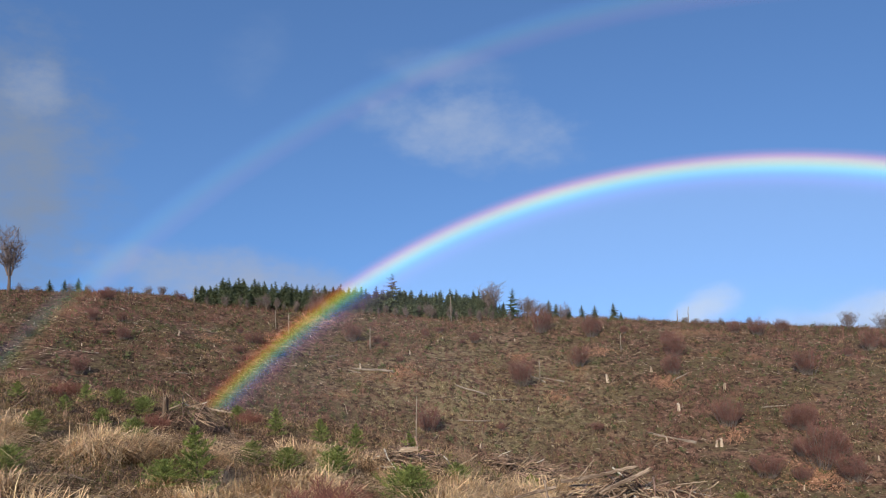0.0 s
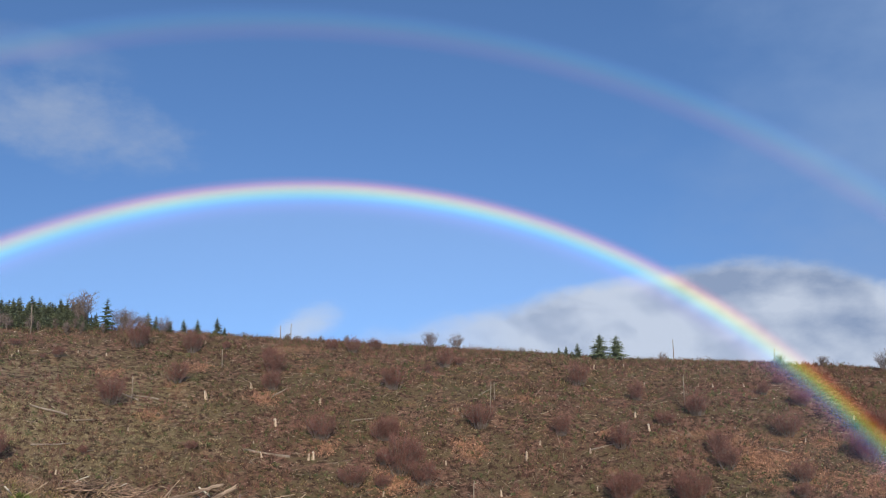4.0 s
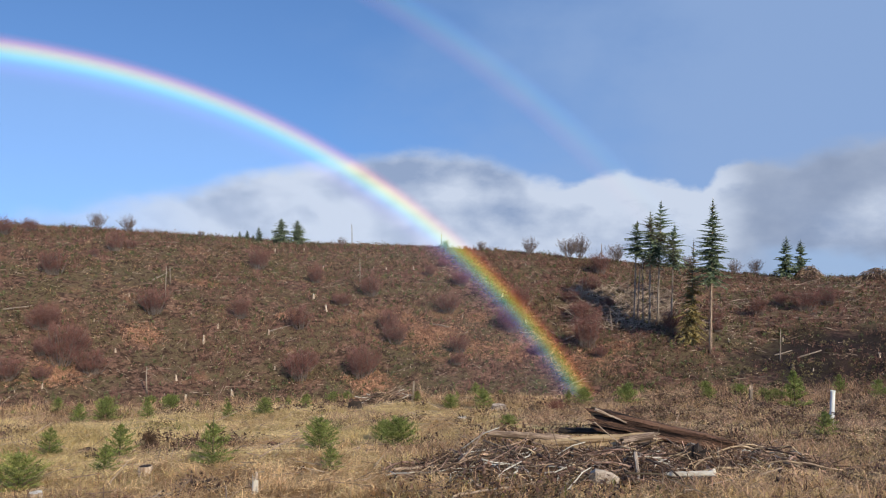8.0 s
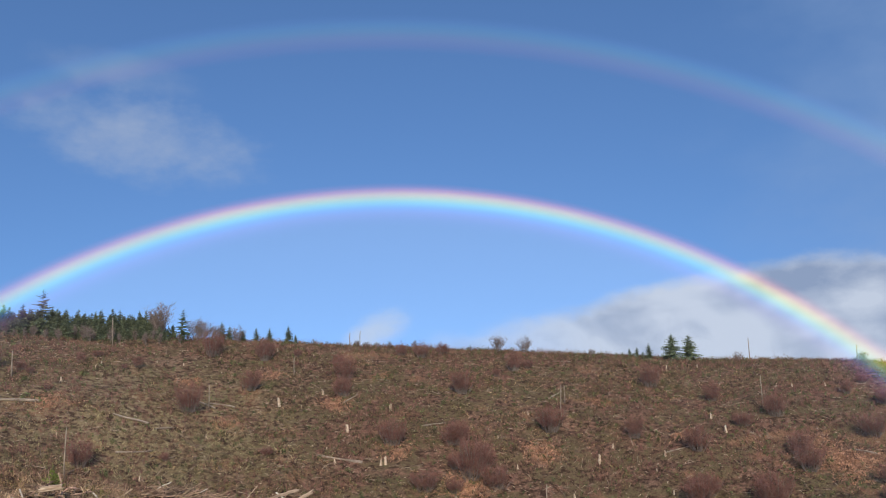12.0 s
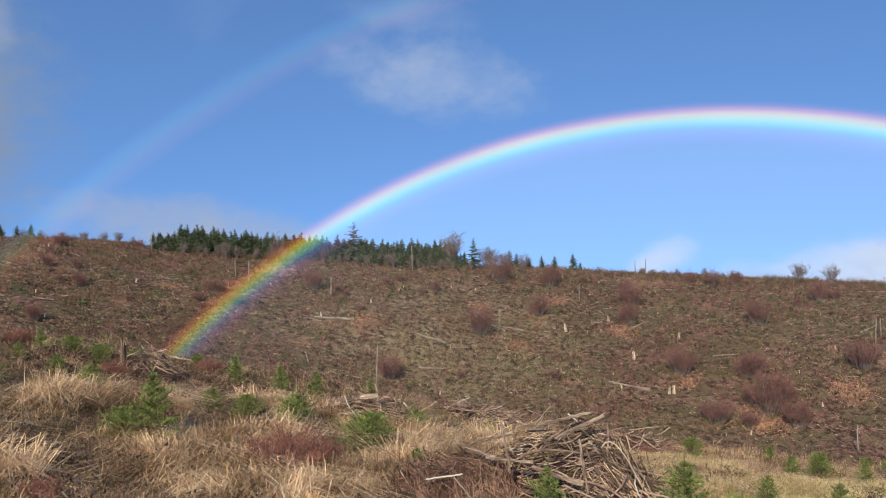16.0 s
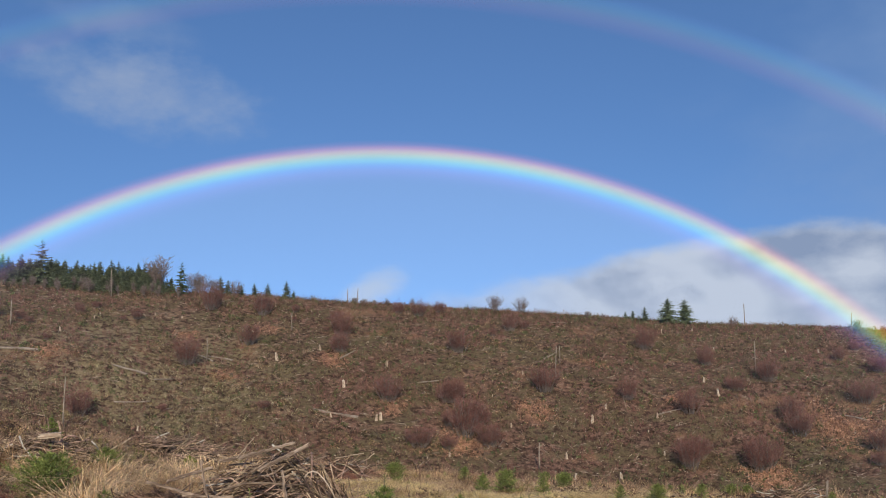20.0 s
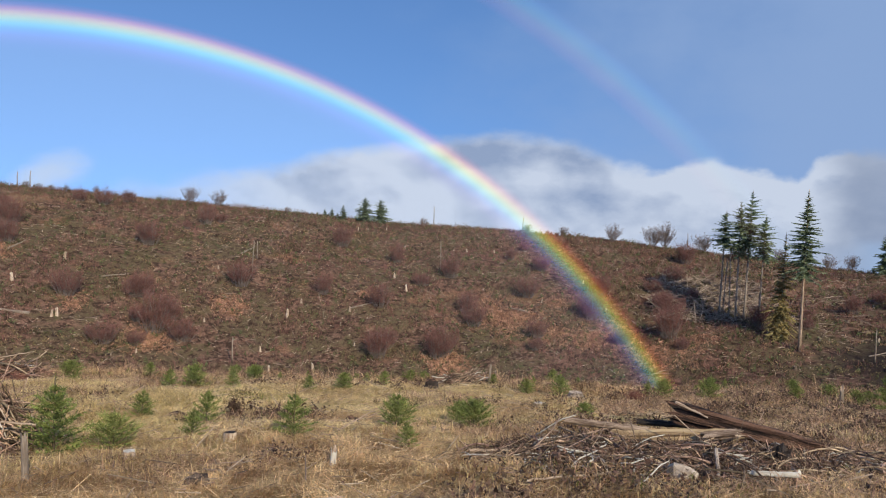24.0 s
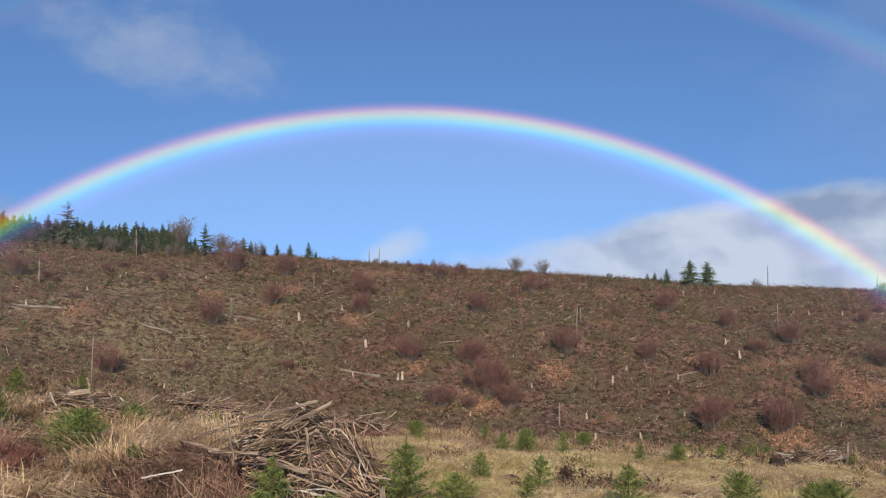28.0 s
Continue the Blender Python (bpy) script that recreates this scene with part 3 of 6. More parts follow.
def fir_sapling(label, h, seed, needles=None, wide=0.36):
    """A planted fir: upright leader, whorls of bottle-brush shoots."""
    rng = random.Random(seed)
    stem, crown, leader = Builder(seed), Builder(seed + 1), Builder(seed + 2)
    stem.tube([Vector((0, 0, -0.06)), Vector((0, 0, h * 0.5)), Vector((rng.uniform(-0.02, 0.02), 0, h * 0.96))], [0.016 * h + 0.004, 0.011 * h, 0.004], 6)

    def shoot(bld, p, d, length, needle):
        n = max(5, int(length / 0.011))
        bld.blade(p, d, length, 0.008)
        for i in range(n):
            q = p + d * length * (i + rng.random()) / n
            off = Vector((rng.uniform(-1, 1), rng.uniform(-1, 1), rng.uniform(-1, 1)))
            bld.blade(q, off - off.dot(d) * d * 0.6 + d * 0.75, needle * rng.uniform(0.7, 1.2), 0.0085)

    tiers = 7
    for w in range(tiers):
        k = w / (tiers - 1)
        z, reach = h * (0.05 + 0.73 * k ** 0.9), h * wide * (1 - k) ** 0.8 * (0.8 + 0.2 * min(1, 4 * k)) + 0.055 * h
        around = (7 if wide < 0.6 else 10) if k < 0.75 else 5
        for i in range(around):
            a = 6.283 * (i + rng.uniform(-0.3, 0.3)) / around + w
            d = Vector((math.cos(a), math.sin(a), 0.42 + 0.75 * k + rng.uniform(-0.22, 0.22))).normalized()
            length = reach * rng.uniform(0.75, 1.2)
            p = Vector((0, 0, z + rng.uniform(-0.02, 0.02) * h))
            shoot(crown, p, d, length, 0.036 + 0.01 * h)
            side = d.cross(Vector((0, 0, 1))).normalized()
            for j in range(3):
                f = 0.28 + 0.22 * j
                for sign in (-1, 1):
                    shoot(crown, p + d * length * f, (d * 0.95 + side * sign * 0.7 + Vector((0, 0, rng.uniform(0, 0.25)))).normalized(), length * (0.5 - 0.09 * j) * rng.uniform(0.8, 1.15), 0.032)
        for i in range(3):
            a = rng.uniform(0, 6.283)
            shoot(crown, Vector((0, 0, z + 0.06 * h)), Vector((math.cos(a), math.sin(a), rng.uniform(0.4, 1.1))).normalized(), reach * rng.uniform(0.3, 0.6), 0.032)
    shoot(leader, Vector((0, 0, h * 0.76)), Vector((rng.uniform(-0.06, 0.06), 0, 1)).normalized(), h * 0.25, 0.034)
    ob = thing("fir_sapling", label, "sapling", "planted fir saplings")
    part("stem", stem.mesh("stem", M_TWIG, True), ob)
    part("crown", crown.mesh("crown", needles or M_SPRIG), ob)
    part("leader", leader.mesh("leader", needles or M_SPRIG), ob, "upright pale green top shoot")
    return ob


def bare_shrub(name, label, h, wide, stems, seed, twig, stem_mat, category="shrub", group="", trunk=0.0, twiggy=11, thick=1.0, foot=0.12):
    """A leafless shrub: stems from one base, splitting into a haze of twigs."""
    rng = random.Random(seed)
    wood, haze = Builder(seed), Builder(seed + 1)
    ob = thing(name, label, category, group)
    if trunk:
        wood.tube([Vector((0, 0, -0.2)), Vector((0.05, 0, trunk * 0.5)), Vector((0, 0.05, trunk))], [0.028 * h, 0.022 * h, 0.018 * h], 7, 0.08)
    for s in range(stems):
        a, out = rng.uniform(0, 6.283), rng.random() ** 0.6
        d = Vector((math.cos(a) * out * wide / h, math.sin(a) * out * wide / h, 1)).normalized()
        length = (h - trunk) * (1.05 - 0.25 * out) * rng.uniform(0.75, 1.05)
        p = Vector((math.cos(a) * out * foot * wide, math.sin(a) * out * foot * wide, trunk * 0.9 - (0.1 if not trunk else 0)))
        pts = [p]
        for i in range(4):
            d = (d + Vector((rng.uniform(-0.15, 0.15), rng.uniform(-0.15, 0.15), 0.1))).normalized()
            pts.append(pts[-1] + d * length / 4)
        r = 0.0075 * h
        wood.tube(pts, [r * (1 - 0.2 * i) for i in range(5)], 4, 0, False)
        for i in range(twiggy):
            f = 0.18 + 0.82 * rng.random()
            j = min(3, int(f * 4))
            q = pts[j].lerp(pts[j + 1], f * 4 - j)
            a = rng.uniform(0, 6.283)
            t = Vector((math.cos(a), math.sin(a), rng.uniform(0.5, 1.6))).normalized()
            tl = length * (0.42 - 0.2 * f) * rng.uniform(0.6, 1.2)
            haze.blade(q, t, tl, 0.007 * h * thick)
            for _ in range(7):
                a = rng.uniform(0, 6.283)
                t2 = (t + Vector((math.cos(a), math.sin(a), rng.uniform(-0.1, 0.6))) * 0.7).normalized()
                haze.blade(q + t * tl * rng.uniform(0.2, 0.95), t2, tl * rng.uniform(0.35, 0.75), 0.006 * h * thick)
    part("stem", wood.mesh("stem", stem_mat), ob)
    part("crown", haze.mesh("crown", twig), ob, "haze of fine bare twigs")
    return ob


def tube_mesh(name, length, r0, r1, mat, seed, bend=0.04, sides=6, n=5, wobble=0.1, snapped=0.0):
    """A bent stick, log or pole along z, ragged at the broken end."""
    b = Builder(seed)
    rng = b.rng
    u, w = Vector((rng.uniform(-1, 1), rng.uniform(-1, 1), 0)) * bend * length, Vector((rng.uniform(-1, 1), rng.uniform(-1, 1), 0)) * bend * length
    pts = [Vector((0, 0, length * i / n)) + u * math.sin(math.pi * i / n) + w * math.sin(2 * math.pi * i / n) * 0.5 for i in range(n + 1)]
    b.tube(pts, [r0 + (r1 - r0) * i / n for i in range(n + 1)], sides, wobble)
    if snapped:
        for k in range(sides):
            a = 6.283 * (k + 0.5) / sides
            b.blade(pts[-1] + Vector((math.cos(a), math.sin(a), 0)) * r1 * 0.6, (rng.uniform(-0.2, 0.2), rng.uniform(-0.2, 0.2), 1), snapped * rng.uniform(0.2, 1), r1 * 1.1)
    return b.mesh(name, mat, True)


def between(p, q):
    """The pose of a stick built along z from p to q."""
    d = Vector(q) - Vector(p)
    return Matrix.Translation(p) @ d.to_track_quat("Z", "Y").to_matrix().to_4x4()


def stump_meshes(h, r, seed, cut=True):
    """A stump with root flare, and its cut or splintered top."""
    b, c = Builder(seed), Builder(seed + 5)
    rng = b.rng
    sides = 10
    flare = [rng.uniform(1.3, 1.9) if r > 0.09 else rng.uniform(1.0, 1.3) for _ in range(sides)]
    top = [h * (1 + (rng.uniform(-0.03, 0.03) if cut else rng.uniform(-0.3, 0.25))) for _ in range(sides)]
    rings = [(-0.1, flare), (h * 0.18, [0.5 + f * 0.5 for f in flare]), (h * 0.5, [1.02] * sides), (None, [0.95] * sides)]
    for z, scale in rings:
        for k in range(sides):
            a = 6.283 * k / sides
            rr = r * scale[k] * rng.uniform(0.93, 1.07)
            b.v.append((rr * math.cos(a), rr * math.sin(a), top[k] if z is None else z))
    for i in range(3):
        for k in range(sides):
            a, d = i * sides + k, i * sides + (k + 1) % sides
            b.t += [(a, d, d + sides), (a, d + sides, a + sides)]
    c.v = [(x * 0.99, y * 0.99, z - 0.003) for x, y, z in b.v[-sides:]] + [(0, 0, h * (0.99 if cut else 0.7))]
    c.t = [(k, (k + 1) % sides, sides) for k in range(sides)]
    return b, c


def stump(label, h, r, seed, bark, wood, cut=True, group="", name="stump"):
    b, c = stump_meshes(h, r, seed, cut)
    ob = thing(name, label, "stump", group)
    part("bark", b.mesh("bark", bark, True), ob)
    part("cut_face" if cut else "splintered_top", c.mesh("top", wood), ob)
    return ob


# ---- ridge and hillside trees ----
rng = random.Random(11)
forest = [fir_tree("dark green fir in the dense stand on the ridge", h, 0.05, rad, 22, 4, 30 + i, sprig=3, group="ridge stand", needles=M_STAND, full=0.6, fine=1.15, ragged=0.3) for i, (h, rad) in enumerate(((8.0, 2.2), (7.4, 2.0), (8.2, 2.2), (7.0, 2.1)))]
spots = []
for row, dist in enumerate((143.0, 145.2, 148)):
    b = -17.2 + row * 0.35
    while b < 4.5 - row * 0.4:
        spots.append((b + rng.uniform(-0.2, 0.2), dist + rng.uniform(-1.5, 1.5)))
        b += rng.uniform(0.16, 0.34)
for i, (b, dist) in enumerate(spots):
    thin = 1.0 if -15.5 < b < 3.5 else 0.75
    m = stand(b, dist, rng.uniform(0, 360), thin * rng.uniform(0.46, 0.64) * (0.75 if dist < 143 else 1.0))
    if i < 4:
        forest[i].matrix_basis = m
    else:
        again(forest[i % 4], m)
tall = fir_tree("tall ragged fir standing above the ridge stand", 7.8, 0.2, 1.9, 18, 4, 61, sprig=2, group="ridge stand", needles=M_STAND, ragged=0.5)
tall.matrix_basis = stand(-3.6, 143, 40)
front = bare_shrub("bare_tree", "slender leafless grey-brown tree before the ridge stand", 4.6, 2.4, 14, 99, M_GREYTWIG, M_ALDER_STEM, "tree", "bare trees before the stand", trunk=0.8, twiggy=10, thick=1.3)
front.matrix_basis = stand(-9.0, 140.5)
for i in range(56):
    again(front, stand(rng.uniform(-16.5, 5.5), rng.uniform(139, 142.8), rng.uniform(0, 360), rng.uniform(0.28, 0.62)))
dark = fir_tree("single dark fir at the end of the ridge stand", 5.8, 0.06, 1.5, 18, 5, 62, sprig=2)
dark.matrix_basis = stand(5.0, 141)
pair = fir_tree("bushy dark fir alone on the bare ridge", 4.7, 0.02, 2.3, 24, 6, 63, sprig=2, fine=0.75, group="lone ridge firs", ragged=0.25, needles=M_TALLFIR)
pair.matrix_basis = stand(38.95, 143.5)
again(pair, stand(40.05, 144, 130, 0.97))
small = fir_tree("small young fir on the bare ridge line", 2.9, 0.02, 0.95, 18, 4, 64, sprig=3, needles=M_STAND, full=0.6, group="young ridge firs")
small.matrix_basis = stand(37.4, 143.5)
for b, size in ((36.6, 0.7), (36.1, 0.55), (37.0, 0.5), (9.9, 0.9), (10.8, 0.95), (12.1, 1.1), (9.0, 0.8), (12.6, 0.6), (7.6, 1.2), (8.1, 1.0), (35.6, 0.4), (69.0, 0.9), (-25.4, 0.8), (-24.6, 0.9), (-26.3, 0.8)):
    again(small, stand(b, 143.5 + rng.uniform(-1, 1.5), rng.uniform(0, 360), size))
end_fir = fir_tree("ragged fir beside a slash heap on the ridge", 7.1, 0.06, 1.9, 28, 6, 65, sprig=2, fine=0.9, needles=M_TALLFIR, group="firs at the ridge end", ragged=0.5)
end_fir.matrix_basis = stand(73.75, 142.5)
again(end_fir, stand(74.65, 143.5, 160, 0.93))
# the tall thin firs left standing on the slope: bearing, distance, height, crown base, crown width
for i, (b, dist, h, bare, rad, lean) in enumerate(((64.0, 114.5, 14.5, 0.66, 1.7, 1.5), (65.05, 112, 15.8, 0.56, 2.1, 0), (65.6, 112.5, 17.0, 0.55, 2.2, -0.5), (66.5, 109.5, 14.5, 0.62, 1.9, -1.0))):
    f = fir_tree("tall thin fir with a bare trunk and high crown", h, bare, rad * 1.12, 28, 6, 70 + i, sprig=2, group="surviving tall firs", bark=M_SNAG, needles=M_TALLFIR, per=6, ragged=0.55, full=0.28, fine=0.75)
    f.matrix_basis = stand(b, dist, 50 * i, 1, tilt=(0, lean))
lone = fir_tree("tall fir with layered boughs and pale bare trunk", 19.2, 0.46, 2.3, 46, 8, 77, sprig=2, group="surviving tall firs", bark=M_POLE, needles=M_TALLFIR, droop=0.3, per=5, ragged=0.45, full=0.32, fine=0.75)
lone.matrix_basis = stand(69.1, 103, 20)
M_YOUNG = material("dull_olive_needles", (0.2, 0.155, 0.06), (0.44, 0.345, 0.15), 1.5, by="island", vary=0.35, through_light=0.2)
young = fir_tree("sparse olive-brown conifer among the tall firs", 13.4, 0.02, 1.7, 46, 6, 78, sprig=3, needles=M_YOUNG, droop=0.7, per=6, ragged=0.8, full=0.28, fine=1.0)
young.matrix_basis = stand(67.85, 106)

# ---- leafless shrubs and trees ----
alder = [bare_shrub("alder_shrub", "leafless red-brown alder shrub on the felled slope", 4.0, 2.7, 52, 80 + i, M_ALDER, M_ALDER_STEM, group="alder shrubs", twiggy=13, thick=0.85, foot=0.34) for i in range(4)]
named = [(24.8, 99.4, 1.25), (19.3, 105.7, 0.95), (5.5, 112.4, 1.0), (10.5, 133.7, 0.9), (24.4, 122.4, 0.95), (30.4, 111.7, 1.0), (7.0, 134.4, 1.0), (37.4, 129.9, 0.9), (40.3, 107.9, 0.85), (44.9, 98.9, 1.0),
         (36.2, 110.7, 0.75), (45.3, 118.9, 0.85), (46.6, 108.7, 0.8), (-1.1, 96.4, 0.8), (-6.5, 124.1, 0.8), (15.9, 119.2, 0.8), (9.5, 120.7, 0.8), (21.5, 138.2, 0.7), (60.8, 105.4, 1.1),
         (55.4, 108.9, 1.0), (44.6, 97.9, 0.9), (47.1, 105.9, 0.85), (61.6, 135.4, 0.9), (66.6, 109.4, 0.8)]
for i in range(240):
    b, dist = rng.uniform(-30, 80), rng.uniform(96, 142)
    p = at(b, dist)
    if not (b > 70 and dist < 118) and float(value_noise(np.array([p.x / 9]), np.array([p.y / 9]), 91)[0]) > (0.6 if b > 15 else 0.68):
        named.append((b, dist, rng.uniform(0.3, 0.95) * (1.0 if b > 15 else 0.6)))
# extra brush added to cover the shadow that the tall firs cast
named += [(60.2, 116, 0.7), (62.2, 119, 0.6), (59.6, 121, 0.7)]
for i, (b, dist, size) in enumerate(named):
    spread = rng.uniform(0.85, 1.45) if i > 30 else 1.0
    m = stand(b, dist, rng.uniform(0, 360), size) @ Matrix.Diagonal((spread, spread, rng.uniform(0.8, 1.05) if i > 30 else 1.0, 1))
    if i < 4:
        alder[i].matrix_basis = m
    else:
        again(alder[i % 4], m)
grey = [bare_shrub("bare_bush", "rounded leafless grey bush on the ridge line", 3.4, 3.0, 28, 90 + i, M_GREYTWIG, M_GREYTWIG, group="ridge bushes", trunk=0.35, twiggy=13, thick=1.1) for i in range(2)]
for i, (b, size) in enumerate(((26.95, 0.95), (28.8, 0.85), (5.9, 1.15), (6.4, 1.0), (7.2, 0.9), (21.0, 0.65), (16.9, 0.6), (56.6, 0.95), (59.4, 1.2), (60.2, 1.25), (62.7, 1.05), (70.6, 0.75), (71.9, 0.85), (8.6, 0.8), (50.6, 0.6), (43.2, 0.5), (53.2, 0.6),
                               (-28.0, 0.6), (-27.0, 0.5), (-24.0, 0.6), (-21.5, 0.7), (-18.5, 0.6), (18.3, 0.5), (19.2, 0.55), (17.6, 0.5), (22.2, 0.45), (33.5, 0.4), (-25.0, 0.7), (-22.8, 0.6), (-20.3, 0.7), (-19.4, 0.8), (-29.5, 0.7), (-26.2, 0.5), (65.2, 0.7), (67.6, 0.8))):
    m = stand(b, 144 + rng.uniform(-1.5, 1), rng.uniform(0, 360), size * (0.7 if b < -15 or 16 < b < 25 else 1.0))
    if i < 2:
        grey[i].matrix_basis = m
    else:
        again(grey[i % 2], m)
poplar = bare_shrub("bare_tree", "tall leafless broadleaf tree with upswept crown", 10.4, 3.0, 22, 97, M_GREYTWIG, M_GREYTWIG, "tree", trunk=3.0, twiggy=13, thick=0.8)
poplar.matrix_basis = stand(-28.6, 143)
broad = bare_shrub("bare_tree", "leafless grey broadleaf tree beside the dark fir", 6.6, 4.0, 26, 98, M_GREYTWIG, M_GREYTWIG, "tree", trunk=1.6, twiggy=14)
broad.matrix_basis = stand(3.6, 142)

# ---- snags, stumps and logs on the slope ----
pole = [thing("snag_pole", "weathered grey snag pole standing on the slope", "snag", "snag poles", mesh=tube_mesh("snag_pole", 5.0, 0.095, 0.055, M_SNAG, 100 + i, 0.012, 6, 4, 0.06, 0.3)) for i in range(2)]
for i, (b, dist, h) in enumerate(((-2.0, 93, 5.3), (-5.2, 121.2, 3.4), (44.5, 120.9, 4.6), (31.2, 115.7, 4.4), (6.8, 114.7, 3.4), (30.0, 93.2, 3.0), (73.5, 101.9, 3.7), (31.5, 120.9, 2.7), (-17.3, 140.2, 2.9), (-11.8, 128.7, 3.1),
                                 (-10.9, 125.7, 3.3), (-5.2, 121.4, 2.9), (43.9, 143, 3.9), (50.3, 143, 3.0), (61.7, 143, 3.4), (8.4, 143, 2.6), (16.4, 143.5, 2.7), (17.1, 143.5, 3.1), (59.2, 143, 3.3), (0.6, 139, 4.5), (12.5, 128, 3.0), (64.6, 113, 9.0), (64.2, 113.5, 8.0))):
    m = stand(b, dist, rng.uniform(0, 360), 1, -0.1, (rng.uniform(-2, 2), rng.uniform(-2, 2))) @ Matrix.Diagonal((1, 1, h / 5.0, 1))
    if i < 2:
        pole[i].matrix_basis = m
    else:
        again(pole[i % 2], m)
pale = [stump("tall pale splintered stump on the felled slope", 0.68, 0.13, 110 + i, M_PALE, M_BLEACHED, False, "pale slope stumps") for i in range(3)]
pale_spots = [(16.2, 109.7, 1.35), (19.2, 115.9, 1.3), (11.5, 116.2, 1.4), (18.8, 101.4, 1.2), (18.5, 101.2, 1.0), (33.7, 105.7, 1.1), (38.1, 107.2, 0.9), (42.1, 112.9, 1.15), (31.9, 96.9, 0.85), (32.5, 92.6, 1.0), (35.6, 93.6, 1.05),
              (-5.9, 112.4, 0.9), (2.5, 94.6, 0.7), (41.2, 117.4, 0.95), (9.9, 125.2, 1.0), (14.5, 120.4, 1.0), (15.3, 101.2, 0.85), (38.5, 137.4, 0.8)]
for i in range(64):
    pale_spots.append((rng.uniform(-30, 80), rng.uniform(93, 142), rng.uniform(0.3, 0.75)))
for i, (b, dist, size) in enumerate(pale_spots):
    m = stand(b, dist, rng.uniform(0, 360), size, 0, (rng.uniform(-7, 7), rng.uniform(-7, 7)))
    if i < 3:
        pale[i].matrix_basis = m
    else:
        again(pale[i % 3], m)
old = [stump("weathered grey-brown stump on the felled slope", 0.5, 0.22, 115 + i, M_DARKLOG, M_SNAG, True, "slope stumps") for i in range(3)]
for i in range(56):
    m = stand(rng.uniform(-31, 81), rng.uniform(93, 143), rng.uniform(0, 360), rng.uniform(0.5, 1.0), 0, (rng.uniform(-8, 8), rng.uniform(-8, 8)))
    if i < 3:
        old[i].matrix_basis = m
    else:
        again(old[i % 3], m)
fallen = [thing("fallen_log", "long weathered log lying on the felled slope", "log", "slope logs", mesh=tube_mesh("fallen_log", 5.0, 0.17, 0.11, M_SNAG, 120 + i, 0.02, 7, 4, 0.1, 0.2)) for i in range(3)]
log_spots = [(17.2, 101.5, -78, 1.15), (-3.5, 111, -82, 1.2), (3.0, 107, -75, 0.9), (1.0, 100.5, 80, 0.8)]
for i in range(38):
    log_spots.append((rng.uniform(-31, 81), rng.uniform(93, 142), rng.choice((-1, 1)) * rng.uniform(35, 95), rng.uniform(0.3, 0.75)))
for i, (b, dist, turn, size) in enumerate(log_spots):
    p = at(b, dist, 0.12)
    q = Vector((p.x, p.y, 0)) + Vector((math.sin(radians(b + turn)), math.cos(radians(b + turn)), 0)) * 5 * size
    q.z = float(ground_height(q.x, q.y)[0]) + 0.12
    m = between(p, q) @ Matrix.Scale(size, 4)
    if i < 3:
        fallen[i].matrix_basis = m
    else:
        again(fallen[i % 3], m)


# ---- cover of the ground, too fine to count ----
def bare(x, y, seed):
    """Where the dark patch and the heaps leave little cover."""
    b, d = np.degrees(np.arctan2(x, y)), np.hypot(x, y)
    dark_patch = np.hypot(x - 101, y - 22) + 8 * value_noise(x / 5, y / 5, 51) < 15
    logs = (b > 50) & (b < 71) & (d > 8.7) & (d < 12.2)
    brush = (b > 2) & (b < 15.5) & (d > 9.9) & (d < 12.6)
    return (dark_patch | logs | brush) & (np.random.RandomState(seed).rand(len(x)) < 0.8)



def scatter(n, seed, b0, b1, d0, d1, power=0.5):
    """Places by bearing and distance, evenly over the land at power 0.5."""
    r = np.random.RandomState(seed)
    b = np.radians(r.uniform(b0, b1, n))
    d = (d0 ** (1 / power) + r.rand(n) * (d1 ** (1 / power) - d0 ** (1 / power))) ** power
    return d * np.sin(b), d * np.cos(b), r


def stuff(name, label, category, verts, tris, mat):
    return thing(name, label, category, kind="stuff", mesh=tri_mesh(name, verts, tris, mat))


def patchy(x, y):
    """Growth that swells and thins over a stride on the field, over a few on the hill."""
    cell = np.where(np.hypot(x, y) > 60, 2.2, 0.7)
    return value_noise(x / cell, y / cell, 77)


